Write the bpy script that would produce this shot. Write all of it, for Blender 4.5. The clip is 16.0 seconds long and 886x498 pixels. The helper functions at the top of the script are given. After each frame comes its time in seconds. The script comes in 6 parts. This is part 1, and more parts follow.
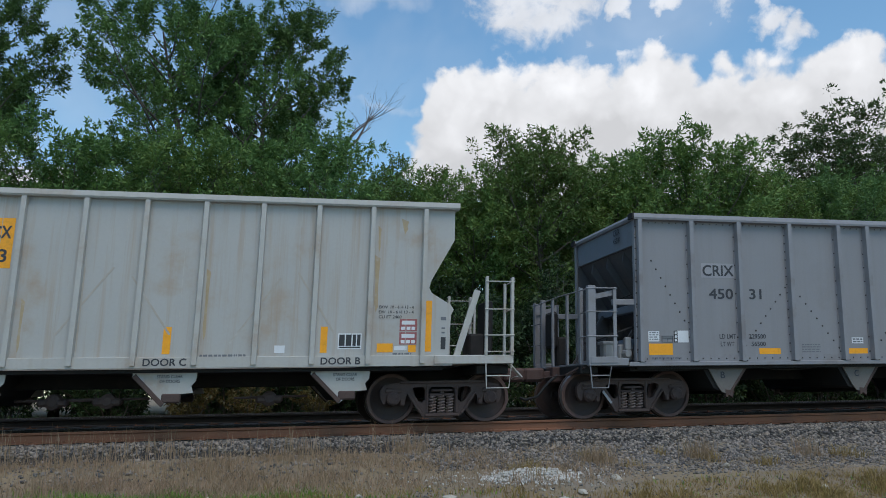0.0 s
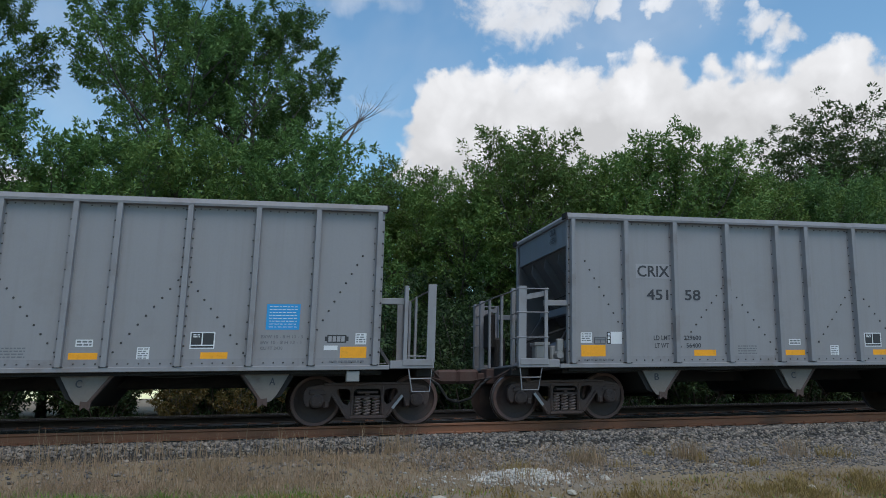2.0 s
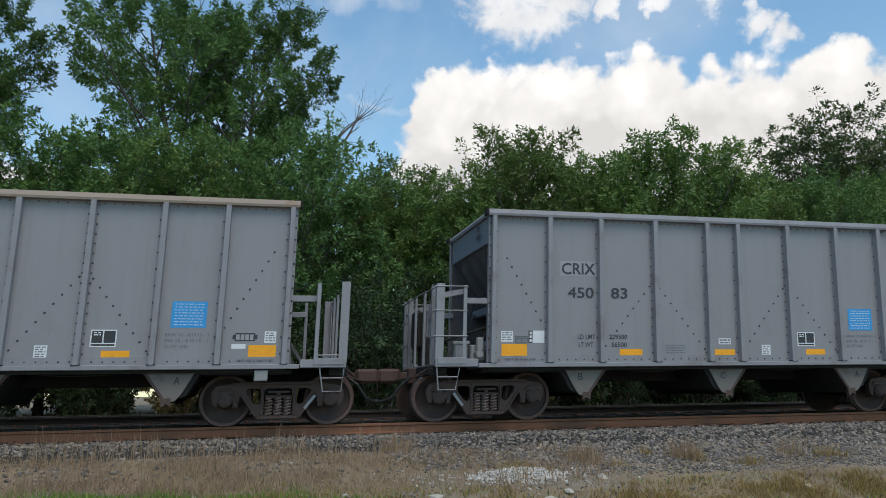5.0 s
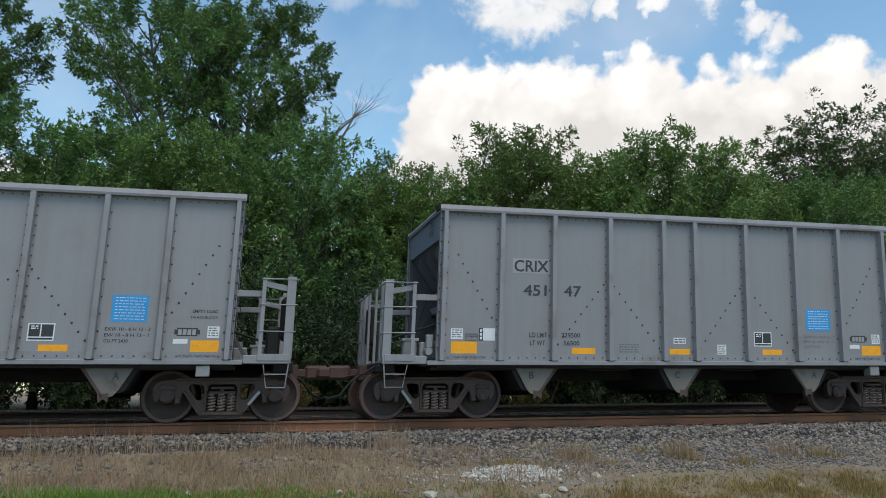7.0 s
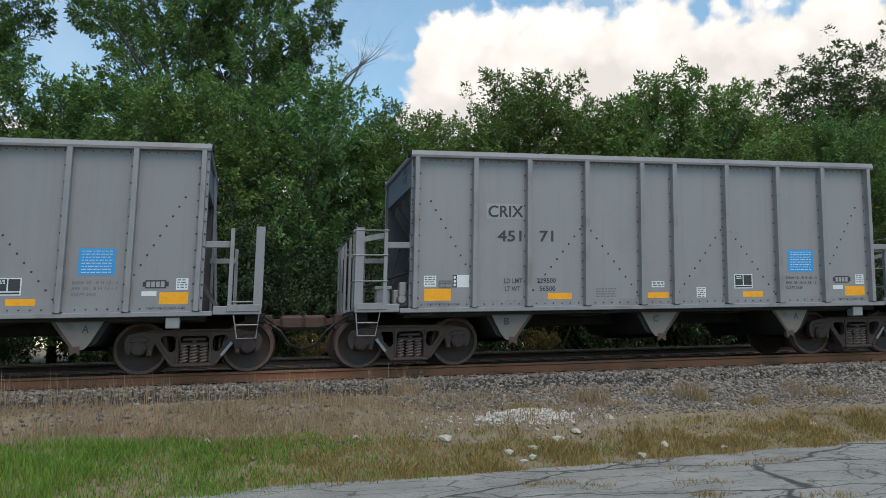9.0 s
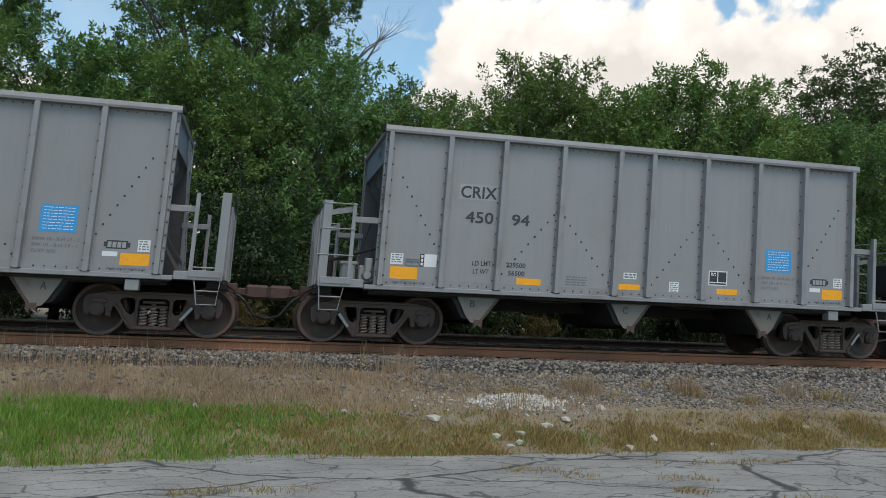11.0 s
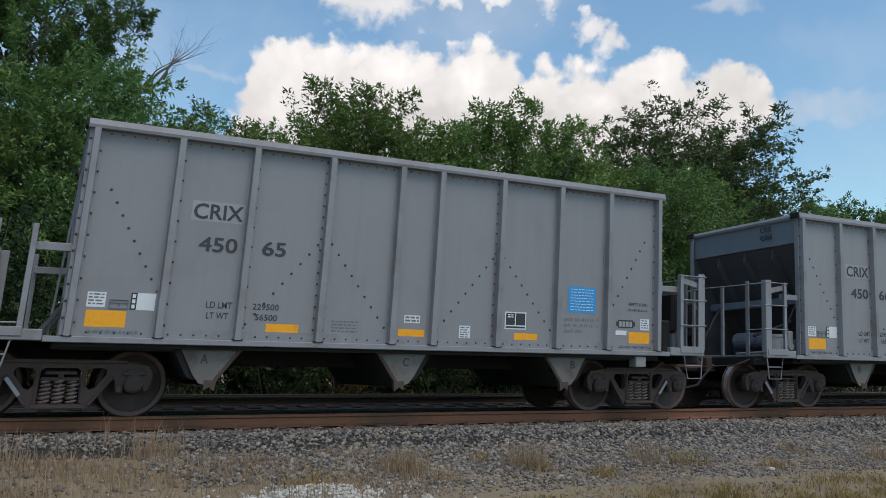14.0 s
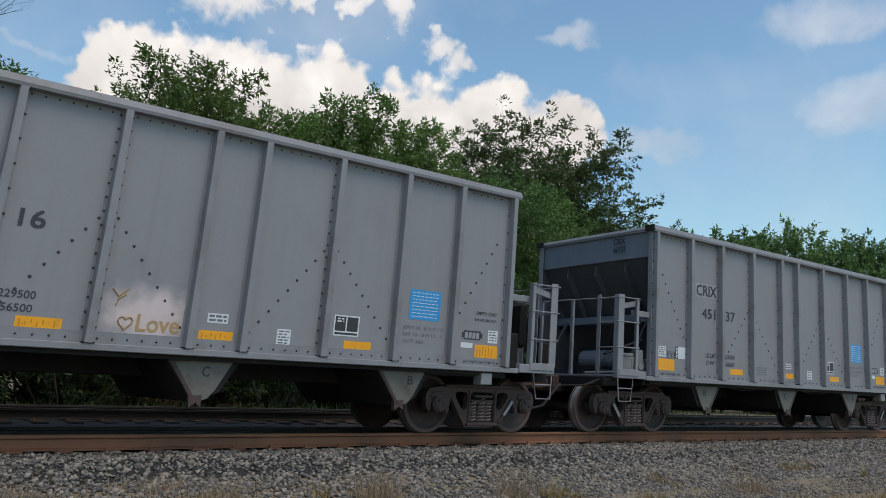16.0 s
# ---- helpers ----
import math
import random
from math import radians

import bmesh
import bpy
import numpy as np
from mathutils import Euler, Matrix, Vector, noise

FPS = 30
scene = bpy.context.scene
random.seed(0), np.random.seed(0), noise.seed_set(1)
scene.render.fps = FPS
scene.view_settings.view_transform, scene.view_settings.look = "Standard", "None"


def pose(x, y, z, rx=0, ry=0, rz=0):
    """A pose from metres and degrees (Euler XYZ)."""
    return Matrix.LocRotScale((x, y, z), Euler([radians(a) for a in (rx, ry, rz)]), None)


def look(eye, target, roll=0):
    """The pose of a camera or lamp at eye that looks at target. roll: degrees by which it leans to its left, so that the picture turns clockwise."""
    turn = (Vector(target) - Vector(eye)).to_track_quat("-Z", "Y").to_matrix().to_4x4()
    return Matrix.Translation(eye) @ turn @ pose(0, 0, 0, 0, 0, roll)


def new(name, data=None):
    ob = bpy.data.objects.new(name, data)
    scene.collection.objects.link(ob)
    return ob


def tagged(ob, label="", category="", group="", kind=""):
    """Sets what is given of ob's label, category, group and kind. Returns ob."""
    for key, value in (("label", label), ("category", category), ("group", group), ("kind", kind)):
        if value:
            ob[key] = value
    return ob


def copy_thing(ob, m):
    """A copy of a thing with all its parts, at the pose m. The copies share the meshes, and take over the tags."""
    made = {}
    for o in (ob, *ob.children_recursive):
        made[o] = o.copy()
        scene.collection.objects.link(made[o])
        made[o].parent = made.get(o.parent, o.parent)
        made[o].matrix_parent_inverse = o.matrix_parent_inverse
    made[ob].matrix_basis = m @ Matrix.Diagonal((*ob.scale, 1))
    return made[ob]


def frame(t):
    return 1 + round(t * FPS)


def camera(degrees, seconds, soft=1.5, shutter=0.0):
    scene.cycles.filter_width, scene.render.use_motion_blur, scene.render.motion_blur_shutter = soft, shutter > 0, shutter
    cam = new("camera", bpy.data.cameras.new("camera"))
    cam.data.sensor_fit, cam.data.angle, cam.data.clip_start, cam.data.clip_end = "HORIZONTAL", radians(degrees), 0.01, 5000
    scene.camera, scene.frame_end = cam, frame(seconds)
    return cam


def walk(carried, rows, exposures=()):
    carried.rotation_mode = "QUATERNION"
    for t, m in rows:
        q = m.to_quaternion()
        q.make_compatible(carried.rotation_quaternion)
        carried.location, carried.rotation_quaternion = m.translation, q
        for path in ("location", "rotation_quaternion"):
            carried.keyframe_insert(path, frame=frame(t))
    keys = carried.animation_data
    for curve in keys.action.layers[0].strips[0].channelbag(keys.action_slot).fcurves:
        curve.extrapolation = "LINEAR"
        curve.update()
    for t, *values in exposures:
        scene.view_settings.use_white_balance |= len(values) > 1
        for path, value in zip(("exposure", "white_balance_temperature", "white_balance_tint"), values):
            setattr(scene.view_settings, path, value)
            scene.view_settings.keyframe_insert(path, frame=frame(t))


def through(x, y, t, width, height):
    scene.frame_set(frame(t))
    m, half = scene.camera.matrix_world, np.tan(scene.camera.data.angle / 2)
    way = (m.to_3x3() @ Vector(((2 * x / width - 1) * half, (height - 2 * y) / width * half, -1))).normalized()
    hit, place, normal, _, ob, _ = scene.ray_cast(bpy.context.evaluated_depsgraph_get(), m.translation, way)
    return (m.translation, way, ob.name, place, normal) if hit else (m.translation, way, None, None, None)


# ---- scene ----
# The camera: held by hand beside the line, then carried towards it while it turns.
cam = camera(57.77, 16.0, soft=0.8, shutter=0.88)
# the sensor is read row by row, so that what passes fast leans
scene.cycles.rolling_shutter_type, scene.cycles.rolling_shutter_duration = "TOP", 0.015
PATH = [
    (0, 0.000, -15.888, 0.524, -12.54, 10.25, 0.99),
    (0.5, 0.005, -15.895, 0.523, -12.39, 10.26, 0.90),
    (1, 0.003, -15.892, 0.523, -12.36, 10.27, 0.82),
    (1.5, 0.010, -15.893, 0.521, -12.37, 10.33, 0.93),
    (2, -0.002, -15.908, 0.522, -13.26, 10.31, 0.97),
    (2.5, -0.007, -15.914, 0.523, -13.21, 10.27, 0.95),
    (3, -0.006, -15.898, 0.520, -13.17, 10.31, 1.10),
    (3.5, 0.014, -15.892, 0.526, -13.32, 10.22, 1.32),
    (4, 0.005, -15.903, 0.519, -13.33, 10.22, 1.34),
    (4.5, 0.000, -15.904, 0.518, -13.33, 10.24, 1.11),
    (7, -0.005, -15.910, 0.514, -13.79, 10.05, 0.36),
    (7.5, 0.009, -15.879, 0.503, -13.51, 9.89, 0.86),
    (8, -0.000, -15.885, 0.501, -13.17, 7.54, 1.17),
    (8.5, -0.004, -15.882, 0.487, -12.92, 6.58, 1.40),
    (10.8, 0.106, -15.850, 0.484, -12.47, 5.83, -1.39),
    (11, 0.134, -15.810, 0.465, -12.63, 5.14, -2.17),
    (11.5, 0.173, -15.401, 0.500, -14.55, 6.09, -0.80),
    (12, 0.314, -15.007, 0.516, -24.66, 6.53, 0.40),
    (12.5, 0.487, -14.438, 0.537, -24.60, 7.32, -0.17),
    (13, 0.705, -13.944, 0.572, -23.91, 7.98, 0.38),
    (13.5, 0.941, -13.473, 0.605, -23.82, 8.62, 0.05),
    (14, 1.135, -13.012, 0.642, -25.97, 8.78, -0.55),
    (14.5, 1.356, -12.547, 0.661, -31.78, 9.25, -0.30),
    (15, 1.504, -12.086, 0.684, -32.60, 9.49, -0.68),
    (15.5, 1.690, -11.701, 0.700, -35.79, 9.59, -1.02),
    (16, 1.915, -11.250, 0.717, -37.76, 9.78, -2.08),
]
walk(cam, [(t, pose(x, y, z, 90 + pitch, roll, yaw)) for t, x, y, z, yaw, pitch, roll in PATH],
     exposures=[(0.0, -0.05, 6350, 10), (2.0, -0.07, 6400, 10), (4.5, 0.10, 6750, 10), (7.0, 0.20, 6850, 10), (8.5, 0.25, 7050, 10), (11.0, 0.25, 7200, 10), (12.5, 0.08, 6850, 10), (14.0, 0.03, 6850, 12), (16.0, -0.02, 7000, 12)])

# The train's own motion: the first corner of car k stands at train_x(k, t).
PITCH_OF_CARS = 13.512
def train_x(k, t):
    return 7.131 + k * PITCH_OF_CARS - 14.131 * t - 0.5 * (-0.0293) * t * t


# ---- light ----
SUN_AZ, SUN_EL = 172.0, 62.0          # degrees clockwise from +y, and above the horizon
world = bpy.data.worlds.new("sky")
scene.world = world
world.use_nodes = True
wn, wl = world.node_tree.nodes, world.node_tree.links
wn.clear()


def wmath(op, a, b=None, c=None, clamp=False):
    n = wn.new("ShaderNodeMath")
    n.operation, n.use_clamp = op, clamp
    for i, v in enumerate((a, b, c)):
        if v is None:
            continue
        if isinstance(v, (int, float)):
            n.inputs[i].default_value = v
        else:
            wl.new(v, n.inputs[i])
    return n.outputs[0]


def build_sky():
    sky = wn.new("ShaderNodeTexSky")
    sky.sky_type = "NISHITA"
    sky.sun_disc = False
    sky.sun_elevation, sky.sun_rotation = radians(SUN_EL), radians(SUN_AZ)
    sky.air_density, sky.dust_density, sky.ozone_density = 1.3, 0.3, 1.5
    coord = wn.new("ShaderNodeTexCoord")
    sep = wn.new("ShaderNodeSeparateXYZ")
    # the directions are stirred at three sizes, which makes the lobes billow
    bent = coord.outputs["Generated"]
    for scale, detail, much in ((6.0, 2.0, 0.05), (15.0, 3.0, 0.045), (48.0, 5.0, 0.028)):
        n = wn.new("ShaderNodeTexNoise")
        n.inputs["Scale"].default_value, n.inputs["Detail"].default_value = scale, detail
        wl.new(coord.outputs["Generated"], n.inputs["Vector"])
        off = wn.new("ShaderNodeVectorMath")
        off.operation = "MULTIPLY_ADD"
        wl.new(n.outputs["Color"], off.inputs[0])
        off.inputs[1].default_value = (much, much, much)
        off.inputs[2].default_value = (-0.5 * much, -0.5 * much, -0.5 * much)
        tot = wn.new("ShaderNodeVectorMath")
        tot.operation = "ADD"
        wl.new(bent, tot.inputs[0])
        wl.new(off.outputs[0], tot.inputs[1])
        bent = tot.outputs[0]
    wl.new(bent, sep.inputs[0])
    az = wmath("MULTIPLY", wmath("ARCTAN2", sep.outputs[0], sep.outputs[1]), 57.2958)
    el = wmath("MULTIPLY", wmath("ARCSINE", sep.outputs[2]), 57.2958)

    def bank(lobes):
        """Soft lobes (azimuth, elevation, half widths in degrees), run together."""
        field = None
        for a, e, wa, we in lobes:
            da = wmath("DIVIDE", wmath("SUBTRACT", az, a), wa)
            de = wmath("DIVIDE", wmath("SUBTRACT", el, e), we)
            lobe = wmath("SUBTRACT", 1.0, wmath("ADD", wmath("MULTIPLY", da, da), wmath("MULTIPLY", de, de)))
            field = lobe if field is None else wmath("SMOOTH_MAX", field, lobe, 0.2)
        return wmath("MAXIMUM", field, -1.2)

    def ramp(value, a, b, c, d, smooth=True):
        r = wn.new("ShaderNodeMapRange")
        r.interpolation_type = "SMOOTHSTEP" if smooth else "LINEAR"
        for name, v in (("From Min", a), ("From Max", b), ("To Min", c), ("To Max", d)):
            r.inputs[name].default_value = v
        wl.new(value, r.inputs["Value"])
        return r.outputs[0]

    noises = []
    for scale, detail, rough in ((11.0, 9.0, 0.62), (4.0, 4.0, 0.5), (26.0, 7.0, 0.6)):
        n = wn.new("ShaderNodeTexNoise")
        n.inputs["Scale"].default_value, n.inputs["Detail"].default_value, n.inputs["Roughness"].default_value = scale, detail, rough
        n.inputs["Distortion"].default_value = 0.35
        wl.new(coord.outputs["Generated"], n.inputs["Vector"])
        noises.append(n.outputs[0])
    billows = []
    for scale in (17.0, 40.0):
        v = wn.new("ShaderNodeTexVoronoi")
        v.feature = "SMOOTH_F1"
        v.inputs["Scale"].default_value, v.inputs["Smoothness"].default_value = scale, 0.35
        wl.new(bent, v.inputs["Vector"])
        billows.append(wmath("SUBTRACT", 0.42, v.outputs["Distance"]))
    puffs = wmath("ADD", wmath("MULTIPLY", billows[0], 0.75), wmath("MULTIPLY", billows[1], 0.4))
    field = bank(CLOUDS)
    shaped = wmath("ADD", wmath("ADD", field, puffs), wmath("MULTIPLY", wmath("SUBTRACT", noises[0], 0.5), 1.0))
    mask = ramp(shaped, 0.05, 0.42, 0.0, 1.0)
    # small torn clouds and thin high veils
    torn = ramp(wmath("ADD", bank(TORN), wmath("MULTIPLY", wmath("SUBTRACT", noises[2], 0.5), 2.6)), 0.0, 1.0, 0.0, 0.85)
    thin = ramp(wmath("ADD", bank(VEILS), wmath("MULTIPLY", wmath("SUBTRACT", noises[0], 0.5), 2.4)), -0.2, 1.3, 0.0, 0.40)
    haze = ramp(noises[1], 0.48, 0.85, 0.0, 0.35, False)
    cover = wmath("MAXIMUM", wmath("MAXIMUM", mask, torn), wmath("MAXIMUM", thin, haze))
    # crowns of the billows are white, the hollows and the flat undersides greyer
    lit = wmath("ADD", wmath("MULTIPLY", puffs, 0.55), wmath("MULTIPLY", wmath("SUBTRACT", noises[1], 0.5), 0.5))
    lit = wmath("ADD", lit, ramp(el, 14.5, 22.5, -0.22, 0.14))
    shade = wn.new("ShaderNodeMapRange")
    shade.inputs["From Min"].default_value, shade.inputs["From Max"].default_value = -0.25, 0.35
    shade.inputs["To Min"].default_value, shade.inputs["To Max"].default_value = 0.68, 1.03
    wl.new(lit, shade.inputs["Value"])
    white = wn.new("ShaderNodeCombineColor")
    for i, k in enumerate((0.985, 0.985, 1.0)):
        wl.new(wmath("MULTIPLY", shade.outputs[0], k), white.inputs[i])
    tint = wn.new("ShaderNodeMix")
    tint.data_type, tint.blend_type = "RGBA", "MULTIPLY"
    tint.inputs["Factor"].default_value = 1.0
    wl.new(sky.outputs[0], tint.inputs[6])
    tint.inputs[7].default_value = (SKY * 0.82, SKY * 1.04, SKY * 1.1, 1)      # clean, slightly moist air
    mix = wn.new("ShaderNodeMix")
    mix.data_type = "RGBA"
    wl.new(cover, mix.inputs["Factor"])
    wl.new(tint.outputs[2], mix.inputs[6])
    wl.new(white.outputs[0], mix.inputs[7])
    back = wn.new("ShaderNodeBackground")
    wl.new(mix.outputs[2], back.inputs["Color"])
    out = wn.new("ShaderNodeOutputWorld")
    wl.new(back.outputs[0], out.inputs["Surface"])


SKY = 0.142
CLOUDS = [(17.0, 17.3, 7.4, 6.3), (24.5, 17.0, 9.0, 7.0), (29.3, 19.6, 4.4, 4.7), (32.5, 18.4, 4.6, 4.2), (34.5, 16.2, 8.4, 6.6), (41.0, 16.2, 8.0, 6.0), (45.4, 18.2, 4.2, 3.2),
          (12.9, 19.4, 3.0, 3.6), (-4.0, 9.5, 8.0, 5.4), (-15.0, 11.0, 10.0, 6.0), (-27.0, 12.0, 10.0, 7.0)]
TORN = [(19.8, 26.4, 5.4, 2.9), (26.5, 26.3, 1.4, 0.9), (29.5, 26.0, 1.4, 0.9), (32.6, 25.7, 2.2, 1.8), (36.7, 24.2, 1.8, 1.0), (38.0, 22.9, 1.4, 1.2)]
VEILS = [(8.0, 27.4, 4.5, 1.4), (8.0, 20.3, 3.0, 0.7), (46.4, 24.4, 2.6, 0.8), (63.5, 24.0, 5.5, 1.8), (66.0, 18.5, 5.0, 2.5), (52.0, 17.0, 5.0, 1.2)]
build_sky()
sun = new("sun", bpy.data.lights.new("sun", "SUN"))
sun.data.energy, sun.data.angle, sun.data.color = 1.75, radians(38), (1.0, 0.90, 0.77)
a, e = radians(SUN_AZ), radians(SUN_EL)
sun.matrix_world = look((30 * math.sin(a) * math.cos(e), 30 * math.cos(a) * math.cos(e), 30 * math.sin(e)), (0, 0, 0))


# ---- materials ----
def material(name, base, rough=0.6, metal=0.0, vary=0.12, grain=(40.0, 3.0), stain=None, stain_amount=0.0,
             stain_scale=0.6, bump=0.15, streak=0.0, per_object=0.0, per_island=0.0, hue=None, through=0.0):
    """Grain at two sizes, stains with their own shape, streaks that run down, and a fine relief."""
    m = bpy.data.materials.new(name)
    m.use_nodes = True
    n, l = m.node_tree.nodes, m.node_tree.links
    n.clear()

    def math_(op, a, b, clamp=False):
        q = n.new("ShaderNodeMath")
        q.operation, q.use_clamp = op, clamp
        for i, v in enumerate((a, b)):
            if isinstance(v, (int, float)):
                q.inputs[i].default_value = v
            else:
                l.new(v, q.inputs[i])
        return q.outputs[0]

    def mixed(f, a, b, mode="MIX"):
        q = n.new("ShaderNodeMix")
        q.data_type, q.blend_type = "RGBA", mode
        for i, v in ((0, f), (6, a), (7, b)):
            if isinstance(v, (int, float)):
                q.inputs[i].default_value = v
            elif isinstance(v, tuple):
                q.inputs[i].default_value = (*v, 1)
            else:
                l.new(v, q.inputs[i])
        return q.outputs[2]

    coord = n.new("ShaderNodeTexCoord")

    def noise_(scale, detail=4.0, rough_=0.55, stretch=None):
        q = n.new("ShaderNodeTexNoise")
        q.inputs["Scale"].default_value, q.inputs["Detail"].default_value, q.inputs["Roughness"].default_value = scale, detail, rough_
        src = coord.outputs["Object"]
        if stretch:
            mp = n.new("ShaderNodeMapping")
            mp.inputs["Scale"].default_value = stretch
            l.new(src, mp.inputs["Vector"])
            src = mp.outputs[0]
        l.new(src, q.inputs["Vector"])
        return q.outputs[0]

    fine, broad = noise_(grain[0]), noise_(grain[1])
    tone = math_("ADD", math_("MULTIPLY", fine, vary), math_("MULTIPLY", broad, vary * 1.4))
    tone = math_("ADD", tone, 1.0 - vary * 1.2)
    if per_object:
        info = n.new("ShaderNodeObjectInfo")
        tone = math_("MULTIPLY", tone, math_("ADD", math_("MULTIPLY", info.outputs["Random"], 2 * per_object), 1 - per_object))
    if per_island:
        geo = n.new("ShaderNodeNewGeometry")
        tone = math_("MULTIPLY", tone, math_("ADD", math_("MULTIPLY", geo.outputs["Random Per Island"], 2 * per_island), 1 - per_island))
    grey = n.new("ShaderNodeCombineColor")
    for i in range(3):
        l.new(tone, grey.inputs[i])
    colour = mixed(1.0, base, grey.outputs[0], "MULTIPLY")
    if hue:                                    # a second hue for some pieces or patches
        pick = n.new("ShaderNodeNewGeometry").outputs["Random Per Island"] if per_island else noise_(grain[1] * 0.7)
        wob = math_("MULTIPLY", math_("SUBTRACT", math_("ADD", math_("MULTIPLY", pick, 0.55), math_("MULTIPLY", broad, 0.6)), 0.35), 1.6, True)
        colour = mixed(wob, colour, mixed(1.0, hue, grey.outputs[0], "MULTIPLY"))
    if stain:
        ramp = n.new("ShaderNodeMapRange")
        ramp.interpolation_type = "SMOOTHSTEP"
        ramp.inputs["From Min"].default_value, ramp.inputs["From Max"].default_value = 0.5, 0.72
        ramp.inputs["To Max"].default_value = stain_amount
        l.new(noise_(stain_scale, 6.0, 0.62), ramp.inputs["Value"])
        colour = mixed(ramp.outputs[0], colour, stain)
    if streak and stain:
        ramp = n.new("ShaderNodeMapRange")
        ramp.inputs["From Min"].default_value, ramp.inputs["From Max"].default_value = 0.5, 0.8
        ramp.inputs["To Max"].default_value = streak
        l.new(noise_(1.0, 5.0, 0.6, (9.0, 9.0, 0.35)), ramp.inputs["Value"])
        colour = mixed(ramp.outputs[0], colour, stain)
    bsdf = n.new("ShaderNodeBsdfPrincipled")
    l.new(colour, bsdf.inputs["Base Color"])
    bsdf.inputs["Metallic"].default_value = metal
    l.new(math_("ADD", math_("MULTIPLY", math_("SUBTRACT", broad, 0.5), 0.25), rough, True), bsdf.inputs["Roughness"])
    if bump:
        bp = n.new("ShaderNodeBump")
        bp.inputs["Strength"].default_value, bp.inputs["Distance"].default_value = bump, 0.02
        l.new(math_("ADD", fine, broad), bp.inputs["Height"])
        l.new(bp.outputs[0], bsdf.inputs["Normal"])
    out = n.new("ShaderNodeOutputMaterial")
    if through:
        thin = n.new("ShaderNodeBsdfTranslucent")
        l.new(colour, thin.inputs["Color"])
        both = n.new("ShaderNodeMixShader")
        both.inputs[0].default_value = through
        l.new(bsdf.outputs[0], both.inputs[1])
        l.new(thin.outputs[0], both.inputs[2])
        l.new(both.outputs[0], out.inputs["Surface"])
    else:
        l.new(bsdf.outputs[0], out.inputs["Surface"])
    return m


CAR_GREY = material("grey_car_paint", (0.246, 0.241, 0.252), 0.55, 0, 0.10, (22, 0.9), (0.19, 0.175, 0.17), 0.35, 0.8, 0.04, 0.3, per_object=0.05)
CAR_EDGE = material("grey_frame_paint", (0.236, 0.233, 0.247), 0.55, 0, 0.14, (30, 2.0), (0.16, 0.13, 0.12), 0.5, 1.6, 0.06, 0.3)
CHORD_TAN = material("rust_tan_chord_paint", (0.30, 0.235, 0.185), 0.65, 0, 0.2, (26, 2.0), (0.22, 0.14, 0.09), 0.6, 1.5, 0.08)
# dust, with the shade of the recessed ends darkened into the base colour
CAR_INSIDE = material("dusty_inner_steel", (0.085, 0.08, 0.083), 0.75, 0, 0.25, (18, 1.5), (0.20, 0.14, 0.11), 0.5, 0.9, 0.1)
# darker copy of the side paint: the end faces' shade is in the colour
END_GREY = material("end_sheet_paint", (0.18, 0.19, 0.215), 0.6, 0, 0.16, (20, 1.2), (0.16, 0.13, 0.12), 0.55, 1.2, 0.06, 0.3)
HOPPER_PAINT = material("chute_paint", (0.155, 0.137, 0.122), 0.65, 0, 0.25, (26, 3.0), (0.09, 0.06, 0.048), 0.9, 2.0, 0.12)
OLD_WHITE = material("weathered_off_white_paint", (0.415, 0.405, 0.385), 0.6, 0, 0.10, (18, 0.8), (0.36, 0.265, 0.18), 0.8, 0.7, 0.05, 0.75)
OLD_TRIM = material("off_white_frame_paint", (0.435, 0.42, 0.39), 0.6, 0, 0.14, (24, 1.8), (0.33, 0.24, 0.17), 0.6, 1.4, 0.06, 0.3)
CAST = material("rusty_cast_steel", (0.078, 0.05, 0.043), 0.75, 0.1, 0.5, (35, 4.0), (0.10, 0.064, 0.05), 0.7, 3.0, 0.3)
WHEEL = material("wheel_steel", (0.05, 0.032, 0.029), 0.65, 0.15, 0.3, (30, 3.0), (0.12, 0.07, 0.05), 0.6, 2.5, 0.15)
RIM = material("rust_red_wheel_rim", (0.115, 0.064, 0.054), 0.6, 0.2, 0.3, (30, 4.0), (0.08, 0.05, 0.04), 0.6, 3.0, 0.1)
TREAD = material("polished_tread_steel", (0.30, 0.27, 0.26), 0.35, 0.8, 0.15, (30, 4.0), bump=0.03)
SPRING = material("spring_steel", (0.26, 0.19, 0.17), 0.6, 0.2, 0.3, (40, 6.0), (0.2, 0.1, 0.07), 0.5, 5.0, 0.1)
# base colour taken near black to hold the shade under the cars
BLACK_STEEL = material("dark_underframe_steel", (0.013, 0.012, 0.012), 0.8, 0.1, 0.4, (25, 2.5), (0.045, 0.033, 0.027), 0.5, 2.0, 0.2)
COUPLER = material("red_brown_rusty_steel", (0.08, 0.044, 0.037), 0.8, 0.05, 0.35, (30, 4.0), (0.10, 0.07, 0.06), 0.6, 3.0, 0.25)
HOSE = material("black_rubber", (0.025, 0.025, 0.026), 0.55, 0, 0.2, (60, 8.0), bump=0.08)
BOLT = material("dark_bolt_head", (0.06, 0.055, 0.055), 0.6, 0.3, 0.3, (80, 10.0), bump=0.05)
INK = material("dark_lettering_paint", (0.036, 0.038, 0.046), 0.6, 0, 0.3, (60, 5.0), bump=0.02)
FADED_INK = material("faded_lettering_paint", (0.14, 0.145, 0.16), 0.6, 0, 0.3, (60, 5.0), bump=0.02)
PALE = material("patch_paint", (0.30, 0.295, 0.31), 0.6, 0, 0.12, (30, 3.0), bump=0.02)
